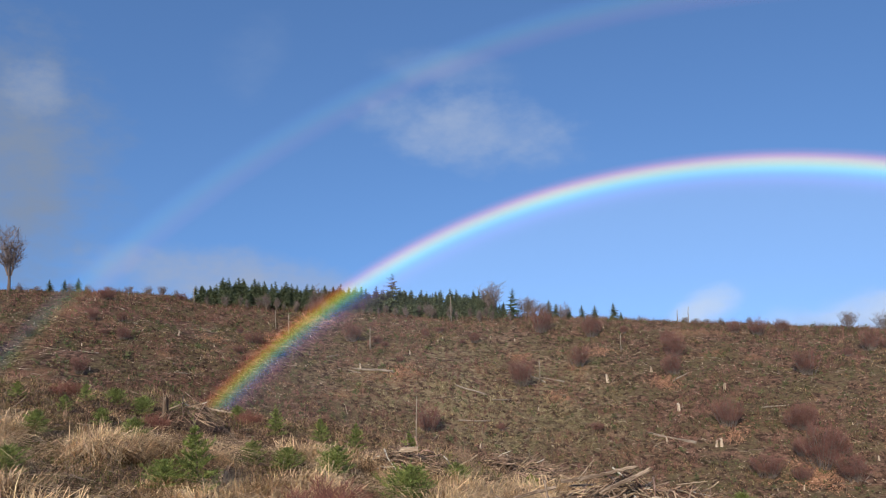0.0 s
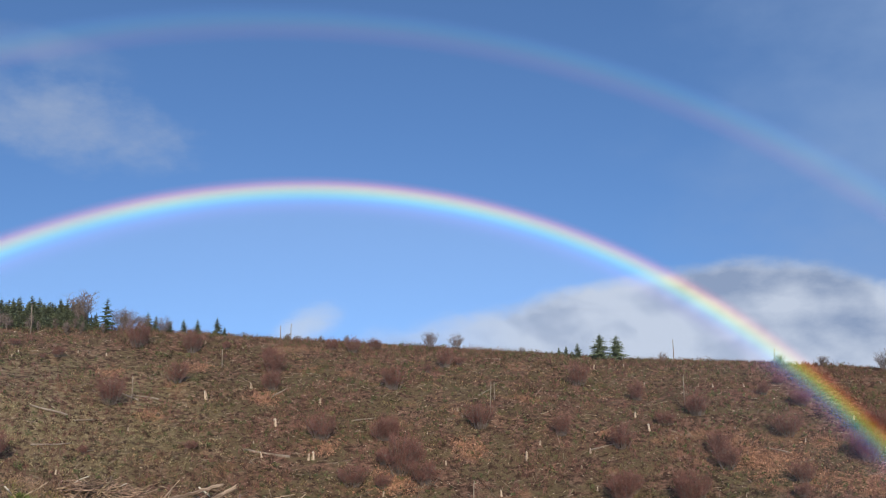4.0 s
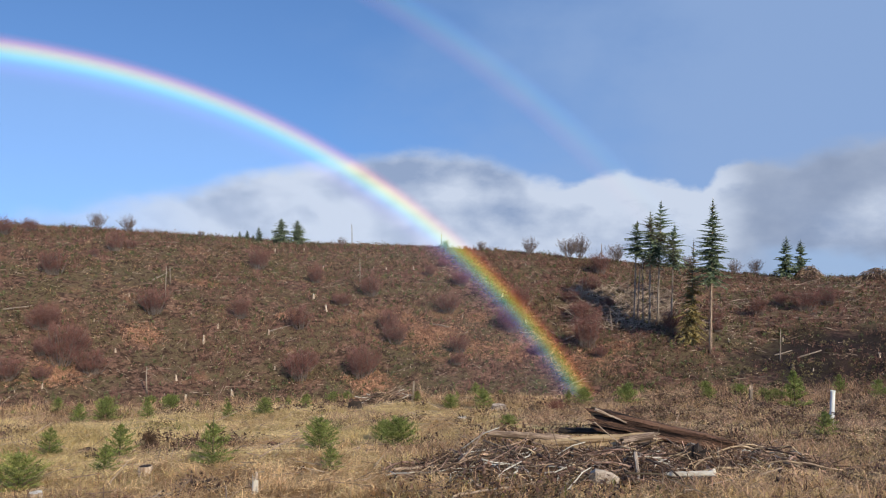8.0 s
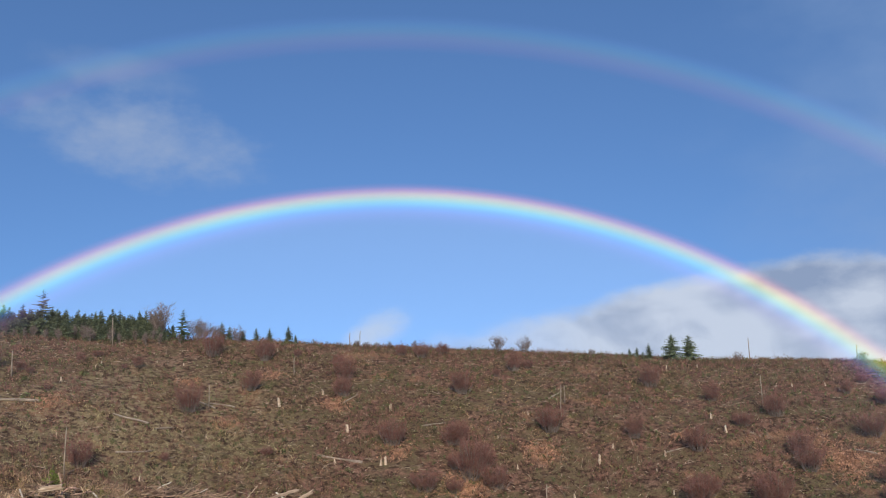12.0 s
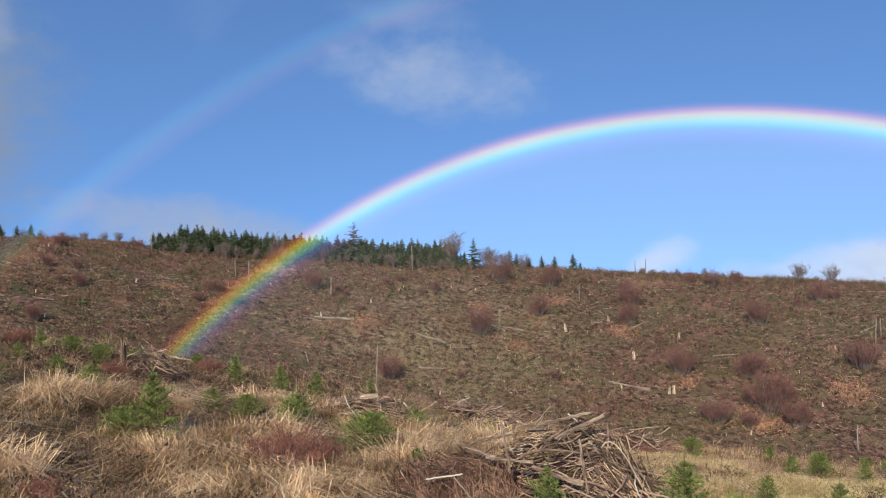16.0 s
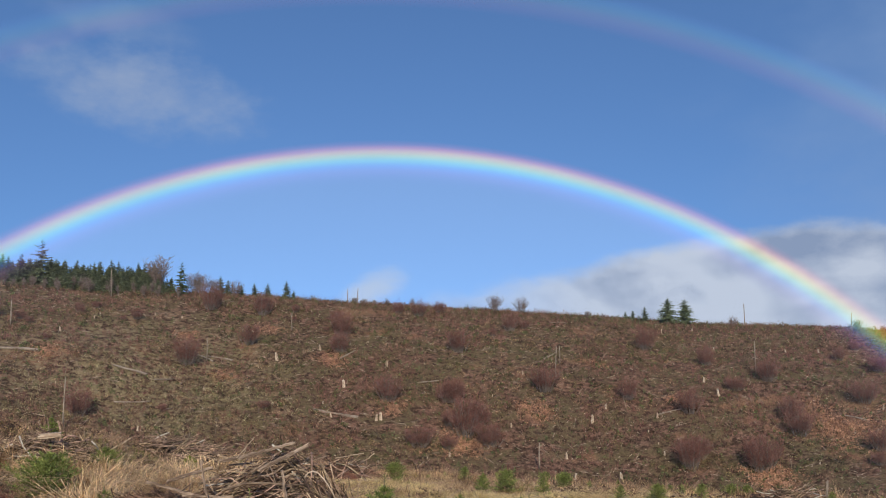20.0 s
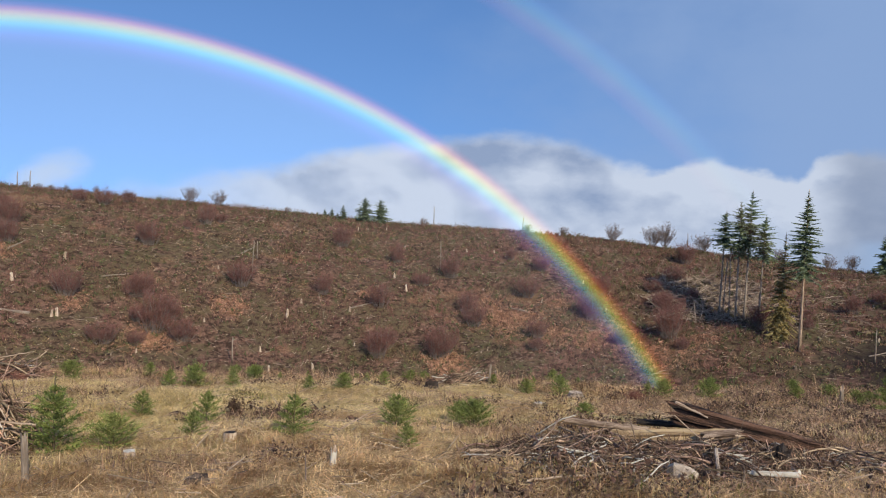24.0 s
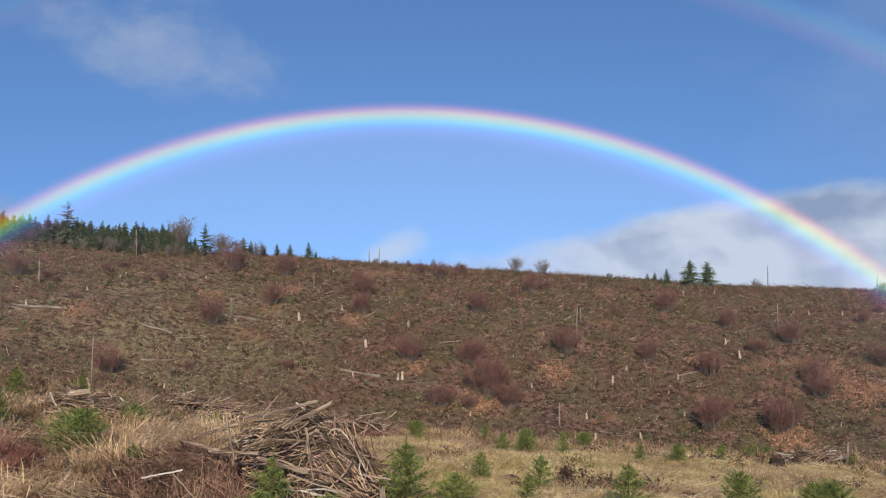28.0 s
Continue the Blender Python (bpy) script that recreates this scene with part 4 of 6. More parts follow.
def blades(x, y, r, per, spread, h0, h1, width, lean, bend=0.6, sink=0.02, comb=0.0):
    """Curved tapering blades in tufts: five corners and three triangles each."""
    n = len(x) * per
    size = np.repeat(r.uniform(0.6, 1.25, len(x)) * (0.55 + 0.9 * patchy(x, y)), per)
    bx, by = np.repeat(x, per) + r.normal(0, spread, n) * size, np.repeat(y, per) + r.normal(0, spread, n) * size
    bz = ground_height(bx, by) - sink
    a = r.uniform(0, 2 * np.pi, n)
    if comb:
        a = np.repeat(r.uniform(0, 2 * np.pi, len(x)), per) + r.normal(0, comb, n)
    h = r.uniform(h0, h1, n) * size
    tip = np.abs(r.normal(lean, lean * 0.5, n)) * h
    dx, dy = np.cos(a), np.sin(a)
    wa = a + np.pi / 2 + r.uniform(-0.8, 0.8, n)
    wx, wy, w = np.cos(wa), np.sin(wa), width * r.uniform(0.6, 1.3, n) * 0.5
    mid = 0.55
    mx, my, mz = bx + dx * tip * mid * bend, by + dy * tip * mid * bend, bz + h * mid
    tx, ty, tz = bx + dx * tip, by + dy * tip, bz + np.maximum(h * (1 - 0.35 * np.minimum(tip / h, 2.2)), 0.03)
    v = np.stack([np.c_[bx - wx * w, by - wy * w, bz], np.c_[bx + wx * w, by + wy * w, bz], np.c_[mx - wx * w * 0.7, my - wy * w * 0.7, mz],
                  np.c_[mx + wx * w * 0.7, my + wy * w * 0.7, mz], np.c_[tx, ty, tz]], 1).reshape(-1, 3)
    base = np.arange(n)[:, None, None] * 5
    t = (base + np.array([[0, 1, 3], [0, 3, 2], [2, 3, 4]])[None]).reshape(-1, 3)
    return v, t


def clumps(x, y, r, per, radius, tall, leaf):
    """Low domes of small leaf-like triangles."""
    n = len(x) * per
    size = np.repeat(r.uniform(0.5, 1.3, len(x)) * (0.6 + 0.8 * patchy(x, y)), per)
    off = r.normal(0, 1, (n, 3))
    off /= np.linalg.norm(off, axis=1)[:, None] * (0.8 + r.rand(n) * 0.9)[:, None]
    px, py = np.repeat(x, per) + off[:, 0] * radius * size, np.repeat(y, per) + off[:, 1] * radius * size
    p = np.c_[px, py, ground_height(px, py) + np.abs(off[:, 2]) * tall * size]
    u, w = r.normal(0, 1, (n, 3)), r.normal(0, 1, (n, 3))
    u /= np.linalg.norm(u, axis=1)[:, None]
    w = np.cross(u, w)
    w /= np.linalg.norm(w, axis=1)[:, None]
    s = (leaf * r.uniform(0.5, 1.4, n) * size)[:, None]
    v = np.stack([p - w * s * 0.45, p + w * s * 0.45, p + u * s * 1.3], 1).reshape(-1, 3)
    return v, np.arange(n * 3).reshape(-1, 3)


def litter(x, y, r, l0, l1, width, lift=0.04, steep=0.15):
    """Thin three-sided twigs lying about."""
    n = len(x)
    a, length = r.uniform(0, 2 * np.pi, n), r.uniform(l0, l1, n) ** 1.0
    dx, dy = np.cos(a) * length / 2, np.sin(a) * length / 2
    p0 = np.c_[x - dx, y - dy, ground_height(x - dx, y - dy) + lift]
    p1 = np.c_[x + dx, y + dy, ground_height(x + dx, y + dy) + lift + np.abs(r.normal(0, steep, n)) * length]
    w = width * r.uniform(0.5, 1.5, n)
    side = np.c_[-np.sin(a) * w, np.cos(a) * w, 0 * w]
    top = np.c_[0 * w, 0 * w, w * 1.6]
    v = np.stack([p0 - side, p0 + side, p0 + top, p1 - side * 0.6, p1 + side * 0.6, p1 + top * 0.6], 1).reshape(-1, 3)
    base = np.arange(n)[:, None, None] * 6
    t = (base + np.array([[0, 3, 5], [0, 5, 2], [1, 2, 5], [1, 5, 4], [3, 4, 5], [0, 2, 1]])[None]).reshape(-1, 3)
    return v, t


x, y, r = scatter(38000, 1, -36, 86, 86, 148)
keep = value_noise(x / 6, y / 6, 21) + 0.4 * value_noise(x / 2, y / 2, 22) > 0.66
keep &= ~bare(x, y, 1)
stuff("heath", "low olive-green heather and moss over the felled slope", "undergrowth", *clumps(x[keep], y[keep], r, 9, 0.26, 0.4, 0.125), M_HEATH)
x, y, r = scatter(38000, 2, -36, 86, 86, 148)
keep = value_noise(x / 6, y / 6, 23) + 0.4 * value_noise(x / 2, y / 2, 24) > 0.66
keep &= ~bare(x, y, 2)
stuff("brown_undergrowth", "dead brown undergrowth over the felled slope", "undergrowth", *clumps(x[keep], y[keep], r, 9, 0.28, 0.45, 0.13), M_HEATHBROWN)
x, y, r = scatter(16000, 13, -36, 86, 86, 147)
keep = value_noise(x / 8, y / 8, 25) + 0.4 * value_noise(x / 2.5, y / 2.5, 26) > 0.66
keep &= ~bare(x, y, 3)
stuff("twig_brush", "thin red-brown leafless brush over the felled slope", "undergrowth", *blades(x[keep], y[keep], r, 9, 0.22, 0.35, 1.1, 0.03, 0.35, 0.8), M_ALDER)
x, y, r = scatter(9000, 14, -36, 86, 86, 147)
bb, dd = np.degrees(np.arctan2(x, y)), np.hypot(x, y)
glade = np.exp(-(((bb - 5) / 7) ** 2) - (((dd - 104) / 11) ** 2))
keep = value_noise(x / 10, y / 10, 27) + 0.3 * value_noise(x / 2.5, y / 2.5, 28) + 0.6 * glade > 0.78
keep &= ~bare(x, y, 5)
stuff("hill_grass", "tufts of pale dead grass on the felled slope", "grass", *blades(x[keep], y[keep], r, 9, 0.22, 0.12, 0.34, 0.04, 2.0), M_STRAW)
x, y, r = scatter(9000, 23, -14, 24, 92, 128)
bb, dd = np.degrees(np.arctan2(x, y)), np.hypot(x, y)
glade = np.exp(-(((bb - 4) / 9) ** 2) - (((dd - 103) / 10) ** 2))
keep = value_noise(x / 4, y / 4, 29) * 0.7 + 0.3 * value_noise(x / 1.5, y / 1.5, 30) + 0.9 * glade > 0.95
stuff("glade_grass", "pale green and straw grass in a hillside glade", "grass", *blades(x[keep], y[keep], r, 9, 0.25, 0.1, 0.3, 0.05, 1.8), M_GLADE)
x, y, r = scatter(8000, 15, -36, 86, 88, 147)
keep = ~bare(x, y, 12)
x, y = x[keep], y[keep]
stuff("wood_chips", "small pale splinters and chips over the felled slope", "branch litter", *litter(x, y, r, 0.08, 0.3, 0.028, 0.12, 0.3), M_PALE)
x, y, r = scatter(7000, 3, -36, 86, 88, 147)
keep = ~bare(x, y, 11)
x, y = x[keep], y[keep]
stuff("slash_litter", "pale grey branch litter strewn over the felled slope", "branch litter", *litter(x, y, r, 0.3, 1.7, 0.028), M_SLASH)
x, y, r = scatter(900, 16, 59.5, 66.5, 111, 127)
stuff("slash_litter", "grey logging slash heaped under the tall firs", "branch litter", *litter(x, y, r, 0.8, 3.6, 0.05, 0.35, 0.3), M_SLASH)
x, y, r = scatter(800, 4, 64, 84, 108, 141)
keep = np.hypot(x - 101, y - 22) > 14
x, y = x[keep], y[keep]
stuff("slash_litter", "dense grey logging slash on the upper slope", "branch litter", *litter(x, y, r, 0.5, 3.0, 0.036, 0.1, 0.15), M_SLASH)
vs, ts, count = [], [], 0
r = np.random.RandomState(5)
for b, dist, size in ((19.5, 104.4, 2.0), (24.4, 97.6, 2.6), (29.8, 106.4, 1.8), (45.4, 96.2, 2.2), (47.9, 111.7, 2.6), (49.8, 107.4, 3.0), (39.6, 111.7, 1.5), (15.3, 117.2, 1.6), (-2.8, 111.2, 2.0), (51.1, 108.4, 2.6), (55.6, 104.2, 3.0),
                      (61.2, 101.2, 2.6), (45.0, 96.7, 2.0), (10.8, 128, 1.8), (5.5, 124, 1.5), (62.8, 104, 2.4), (57.5, 106, 2.2), (-16, 118, 1.8), (53, 112, 2.0), (34, 122, 1.4), (-9, 134, 2.2), (24.1, 98.2, 2.4), (29.5, 106.6, 1.8), (50.2, 107.4, 3.4), (48.6, 108.2, 2.4), (55.4, 104.2, 2.8), (45.3, 96.4, 2.2), (59.5, 99, 2.8), (61.8, 99.6, 2.6), (8.1, 110.4, 2.0), (15.2, 117, 1.8), (-12.5, 124, 2.2), (53, 104, 2.4)):
    c = at(b, dist)
    k = int(120 * size)
    v, t = clumps(c.x + r.normal(0, size * 0.62, k), c.y + r.normal(0, size * 0.62, k), r, 11, 0.25, 0.18, 0.1)
    vs.append(v), ts.append(t + count)
    count += len(v)
stuff("bracken", "patches of dead orange bracken on the slope", "bracken", np.concatenate(vs), np.concatenate(ts), M_BRACKEN)
x, y, r = scatter(6500, 6, -36, 86, 86, 147)
keep = ~bare(x, y, 13)
x, y = x[keep], y[keep]
stuff("hill_seedlings", "tiny green conifer seedlings dotted over the slope", "seedlings", *clumps(x, y, r, 18, 0.24, 0.45, 0.13), M_SEEDLING)

# the field: straw, moss and bramble
x, y, r = scatter(25000, 7, -36, 86, 4.2, 30, 0.62)
bb = np.degrees(np.arctan2(x, y))
dd = np.hypot(x, y)
mossy = (dd > 12) & (dd < 25) & (bb > 14) & (bb < 50)
keep = (value_noise(x / 2.2, y / 2.2, 31) > np.where(mossy, 0.62, 0.22)) & ((bb > 6) | (value_noise(x / 1.3, y / 1.3, 32) > 0.76))
keep &= (bb < 64) | (value_noise(x / 1.3, y / 1.3, 36) > 0.68)
keep &= ~bare(x, y, 6)
stuff("dry_grass", "matted straw-coloured dry grass over the field", "grass", *blades(x[keep], y[keep], r, 12, 0.12, 0.06, 0.22, 0.0085, 1.8, comb=0.7), M_STRAW)
x, y, r = scatter(3200, 17, -36, 86, 4.2, 29, 0.62)
bb, dd = np.degrees(np.arctan2(x, y)), np.hypot(x, y)
keep = (value_noise(x / 1.6, y / 1.6, 37) > np.where(bb < 6, 0.66, 0.42)) & ~((dd > 13) & (dd < 25) & (bb > 12) & (bb < 52)) & ((bb < 64) | (value_noise(x, y, 38) > 0.6))
keep &= ~bare(x, y, 7)
stuff("grass_tussocks", "arching straw tussocks standing over matted grass", "grass", *blades(x[keep], y[keep], r, 24, 0.08, 0.12, 0.3, 0.009, 2.2, comb=0.8), M_STRAW)
x, y, r = scatter(22000, 8, -36, 86, 5, 30, 0.6)
bb, dd = np.degrees(np.arctan2(x, y)), np.hypot(x, y)
keep = value_noise(x / 2.8, y / 2.8, 33) - 0.3 * (bb < 10) + 0.4 * ((dd > 10) & (dd < 26) & (bb > 13) & (bb < 56)) > 0.55
keep &= ~bare(x, y, 8)
stuff("mossy_grass", "short yellow-green mossy grass in the field", "grass", *blades(x[keep], y[keep], r, 11, 0.11, 0.05, 0.17, 0.012, 1.7, comb=0.8), M_GREENGRASS)
x, y, r = scatter(9000, 25, 12, 56, 10, 26, 0.6)
keep = (value_noise(x / 1.2, y / 1.2, 44) > 0.3) & ~bare(x, y, 14)
stuff("field_grass", "short yellow-green and straw grass between saplings", "grass", *blades(x[keep], y[keep], r, 11, 0.12, 0.05, 0.18, 0.012, 2.0, comb=0.8), M_GREENGRASS)
x, y, r = scatter(3600, 28, 13.5, 27, 9.5, 20, 0.6)
keep = (value_noise(x / 1.2, y / 1.2, 46) > 0.25) & ~bare(x, y, 15)
stuff("field_grass", "bright yellow-green grass beside the brush pile", "grass", *blades(x[keep], y[keep], r, 12, 0.12, 0.06, 0.2, 0.012, 1.0, comb=0.9), M_GREENGRASS)
x, y, r = scatter(19000, 9, -36, 86, 5, 31, 0.6)
bb = np.degrees(np.arctan2(x, y))
keep = value_noise(x / 2.4, y / 2.4, 34) > np.where(bb < 14, 0.2, np.where(bb > 62, 0.12, 0.6))
keep &= ~bare(x, y, 9)
stuff("bramble", "brown leafless bramble and weed stems in the field", "undergrowth", *blades(x[keep], y[keep], r, 10, 0.16, 0.08, 0.34, 0.0105, 1.7, 0.8), M_BRAMBLE)
x, y, r = scatter(9000, 18, -36, 86, 6, 29, 0.6)
bb = np.degrees(np.arctan2(x, y))
keep = value_noise(x / 1.8, y / 1.8, 39) > np.where(bb < 12, 0.38, 0.8)
stuff("green_weeds", "low green weeds and moss among the dry grass", "undergrowth", *blades(x[keep], y[keep], r, 10, 0.12, 0.06, 0.24, 0.015, 0.8), M_LUSH)
x, y, r = scatter(5200, 22, -36, 12, 6.5, 19, 0.6)
keep = (value_noise(x / 1.1, y / 1.1, 41) > 0.61) & ~bare(x, y, 10)
stuff("long_grass", "long pale arching dead grass on the rise", "grass", *blades(x[keep], y[keep], r, 24, 0.08, 0.26, 0.62, 0.016, 2.0, comb=0.4), M_LONGGRASS)
x, y, r = scatter(3600, 30, 10, 86, 5.5, 10.5, 0.6)
keep = ~bare(x, y, 17)
stuff("front_grass", "tangled dry grass near the road bank", "grass", *blades(x[keep], y[keep], r, 14, 0.11, 0.06, 0.22, 0.006, 2.1, comb=0.9), M_STRAW)
x, y, r = scatter(3600, 31, 10, 86, 5.5, 11, 0.6)
keep = (value_noise(x / 1.3, y / 1.3, 48) > 0.62) & ~bare(x, y, 18)
stuff("front_bramble", "red-brown dead stems near the road bank", "undergrowth", *blades(x[keep], y[keep], r, 12, 0.14, 0.06, 0.26, 0.006, 1.8, 0.8), M_DEADSTEM)
x, y, r = scatter(900, 32, -34, 84, 140.5, 146)
stuff("ridge_seedlings", "small dark conifer seedlings along the ridge", "seedlings", *clumps(x, y, r, 22, 0.22, 0.62, 0.13), M_SEEDLING)
x, y, r = scatter(450, 20, -36, 9, 8, 27, 0.6)
stuff("weed_stalks", "tall brown dead weed stalks on the rise", "undergrowth", *blades(x, y, r, 9, 0.14, 0.25, 0.6, 0.008, 0.6, 0.7), M_BRAMBLE)
x, y, r = scatter(450, 21, 60, 84, 9, 26, 0.6)
stuff("weed_stalks", "tall brown dead weed stalks beyond the log pile", "undergrowth", *blades(x, y, r, 9, 0.12, 0.15, 0.42, 0.008, 1.0, 0.8), M_BRAMBLE)
x, y, r = scatter(5200, 19, -36, 86, 138, 147)
stuff("ridge_brush", "low brown brush along the ridge line", "undergrowth", *blades(x, y, r, 9, 0.35, 0.25, 1.1, 0.035, 0.4, 0.8), M_HEATHBROWN)
x, y, r = scatter(1500, 26, 9, 84, 22.5, 28.5, 0.6)
keep = value_noise(x / 1.8, y / 1.8, 45) > 0.35
stuff("edge_weeds", "brown weeds and dead bracken along the field edge", "undergrowth", *blades(x[keep], y[keep], r, 12, 0.16, 0.15, 0.5, 0.012, 0.6, 0.8), M_BRAMBLE)
x, y, r = scatter(500, 27, 9, 84, 22.5, 28.5, 0.6)
stuff("edge_grass", "pale dead grass tufts along the field edge", "grass", *blades(x, y, r, 14, 0.1, 0.15, 0.42, 0.012, 0.9, comb=1.0), M_STRAW)
x, y, r = scatter(9000, 24, -36, 86, 5, 29, 0.6)
bb = np.degrees(np.arctan2(x, y))
keep = value_noise(x / 0.7, y / 0.7, 42) * 0.6 + value_noise(x / 2.5, y / 2.5, 43) * 0.4 > np.where(bb < 12, 0.4, np.where(bb > 52, 0.5, np.where(bb < 30, 0.76, 0.62)))
stuff("dead_weeds", "dark brown dead weeds matted among the grass", "undergrowth", *clumps(x[keep], y[keep], r, 34, 0.16, 0.19, 0.032), M_DEBRIS)
x, y, r = scatter(5200, 10, -36, 86, 5, 30, 0.6)
stuff("field_litter", "grey twigs and splinters lying in the field", "branch litter", *litter(x, y, r, 0.08, 0.5, 0.006, 0.05, 0.2), M_SLASH)

x, y, r = scatter(60000, 29, 8, 86, 7, 27, 0.62)
keep = (value_noise(x / 1.5, y / 1.5, 47) > 0.3) & ~bare(x, y, 16)
stuff("grass_thatch", "flattened pale straw lying over the field", "grass", *litter(x[keep], y[keep], r, 0.05, 0.2, 0.0024, 0.03, 0.3), M_THATCH)

# ---- saplings in the field ----
WIDTHS = {"slim": 0.36, "plain": 0.5, "broad": 0.64, "bushy": 0.82}
LABELS = {"slim": "slender young green fir sapling with tall leader", "plain": "young green fir sapling planted in dry grass",
          "broad": "broad young fir sapling among dead grass", "bushy": "low bushy fir sapling in dry grass"}
saplings = {}


def plant(kind, b, dist, h):
    """A sapling of one of the four habits, two of each built and the rest copied."""
    made = saplings.setdefault(kind, [])
    m = stand(b, dist, rng.uniform(0, 360), (h * 1.12 + 0.06) / 0.6, 0, (rng.uniform(-5, 5), rng.uniform(-5, 5)))
    if len(made) < 2:
        made.append(fir_sapling(LABELS[kind], 0.6, 200 + 7 * len(saplings) + len(made), None, WIDTHS[kind]))
        made[-1].matrix_basis = m
    else:
        again(made[rng.randrange(2)], m)


for kind, places in {
    "slim": ((-16.6, 14.3, 1.18), (-11.7, 21.5, 0.72), (-8.5, 20.3, 0.74), (-6.2, 20.5, 0.74), (9.6, 9.7, 0.8), (74.3, 20.4, 0.86), (76.9, 24.5, 0.55), (-2.4, 20.5, 0.75)),
    "plain": ((19.1, 10.8, 0.86), (0.9, 12.9, 0.4), (24.3, 14.4, 0.43), (27.6, 11.1, 0.34), (28.5, 13.4, 0.52), (34.5, 10.3, 0.52), (42.6, 9.8, 0.28), (53.4, 21.6, 0.6), (26.0, 20.4, 0.48), (40.7, 21.0, 0.42), (76.1, 14.9, 0.4),
              (79.1, 22.5, 0.45), (-23.8, 22.2, 0.45), (-25.0, 20.6, 0.38), (-27.7, 21.8, 0.45), (30.2, 19.6, 0.4), (24.7, 23.7, 0.42), (35.4, 19.0, 0.32)),
    "broad": ((-13.2, 17.2, 0.5), (-7.5, 16.4, 0.7), (0.8, 17.1, 0.52), (-20.8, 18.1, 0.58), (41.7, 11.7, 0.48), (60.6, 21.2, 0.46), (63.5, 20.8, 0.52), (27.6, 21.2, 0.6), (46.3, 13.9, 0.36),
              (-26.6, 18.4, 0.5), (-22.8, 19.7, 0.38), (-14.3, 24.0, 0.4), (37.9, 18.8, 0.37), (51.0, 21.8, 0.4)),
    "bushy": ((-2.75, 14.5, 0.8), (-18.8, 14.3, 0.5), (-10.9, 16.9, 0.45), (47.3, 12.6, 0.46), (9.0, 9.75, 0.36), (10.3, 9.7, 0.34), (-28.0, 14.8, 0.5), (-22.0, 22.4, 0.42), (-18.0, 21.6, 0.46), (-20.3, 21.4, 0.46), (55.2, 15.2, 0.26)),
}.items():
    for b, dist, h in places:
        plant(kind, b, dist, h)
for i in range(46):
    plant(("slim", "plain", "broad", "bushy")[i % 4], rng.uniform(16, 80), rng.uniform(21.5, 26.5), rng.uniform(0.12, 0.36) * (1.5 if i < 18 else 1.0))
pale_fir = fir_sapling("low bushy fir sapling with bright yellow-green tips", 0.6, 231, M_SPRIG_LIGHT, 0.8)
pale_fir.matrix_basis = stand(22.7, 10.7, 30, 0.92)
pale_fir = fir_sapling("small fir sapling with bright yellow-green tips", 0.6, 232, M_SPRIG_LIGHT, 0.62)
pale_fir.matrix_basis = stand(13.7, 9.6, 30, 0.8)
golden = fir_sapling("small yellow-green conifer bush beside the brush pile", 0.45, 220, M_SPRIG_YELLOW, 0.6)
golden.matrix_basis = stand(5.95, 21.3, 0, 1.15)

# ---- white marker pipe ----
pipe = thing("marker_pipe", "white plastic marker pipe stuck upright in the field", "pipe")
b = Builder(1)
b.tube([Vector((0, 0, -0.1)), Vector((0, 0, 0.3)), Vector((0, 0, 0.66))], [0.043, 0.043, 0.043], 16, 0, False)
b.tube([Vector((0, 0, 0.66)), Vector((0, 0, 0.3)), Vector((0, 0, 0.0))], [0.039, 0.039, 0.039], 16, 0, False)
part("tube", b.mesh("tube", M_PIPE, True), pipe)
b = Builder(2)
b.tube([Vector((0, 0, 0.645)), Vector((0, 0, 0.668))], [0.046, 0.046], 16, 0, False)
part("rim", b.mesh("rim", M_PIPE), pipe)
pipe.matrix_basis = stand(76.4, 16.7, 0, 1, 0, (1, 1))

# ---- field stumps ----
def field_stump(label, b, dist, h, r, seed, bark=None, wood=None, cut=True):
    s = stump(label, h, r, seed, bark or M_SNAG, wood or M_PALE, cut)
    s.matrix_basis = stand(b, dist, seed * 37, 1, 0, (seed % 5 - 2, seed % 3 - 1))


stub = bare_shrub("dead_shrub", "dark dead upright clump of stems in dry grass", 0.44, 0.07, 60, 301, M_DEBRIS, M_DARKLOG, twiggy=6, thick=1.6, foot=0.8)
stub.matrix_basis = stand(30.4, 14.8)
field_stump("low sawn stump half hidden in grass", 30.2, 10.3, 0.1, 0.08, 302, M_PALE, M_CHAR)
field_stump("low sawn stump with a pale split side", 23.7, 9.8, 0.13, 0.07, 303, M_PALE, M_BLEACHED)
field_stump("small pale upright splinter stump", 37.4, 8.9, 0.18, 0.035, 304, M_BLEACHED, M_PALE, False)
field_stump("grey forked snag stump beside the brush pile", 17.6, 9.1, 0.46, 0.036, 305, M_SNAG, M_PALE, False)
field_stump("weathered tall split stump on the rise", -18.9, 20.7, 0.62, 0.07, 306, M_DARKLOG, M_PALE, False)
field_stump("dark hollow stump in dry grass", -2.9, 12.2, 0.26, 0.12, 308, M_CHAR, M_CHAR, False)
field_stump("low dark rotten stump in dry grass", 38.6, 12.8, 0.12, 0.11, 309, M_CHAR, M_ROT, False)
field_stump("low weathered stump in dry grass", 27.0, 13.6, 0.12, 0.13, 310, M_CHAR, M_ROT, False)
field_stump("low dark stump at the field edge", 44.2, 21.4, 0.25, 0.17, 311, M_CHAR, M_ROT, False)
field_stump("low weathered stump in dry grass", 52.0, 17.4, 0.14, 0.14, 312, M_CHAR, M_BLEACHED)
field_stump("pale weathered stump in dry grass", 54.5, 21.0, 0.22, 0.2, 313, M_SNAG, M_PALE)
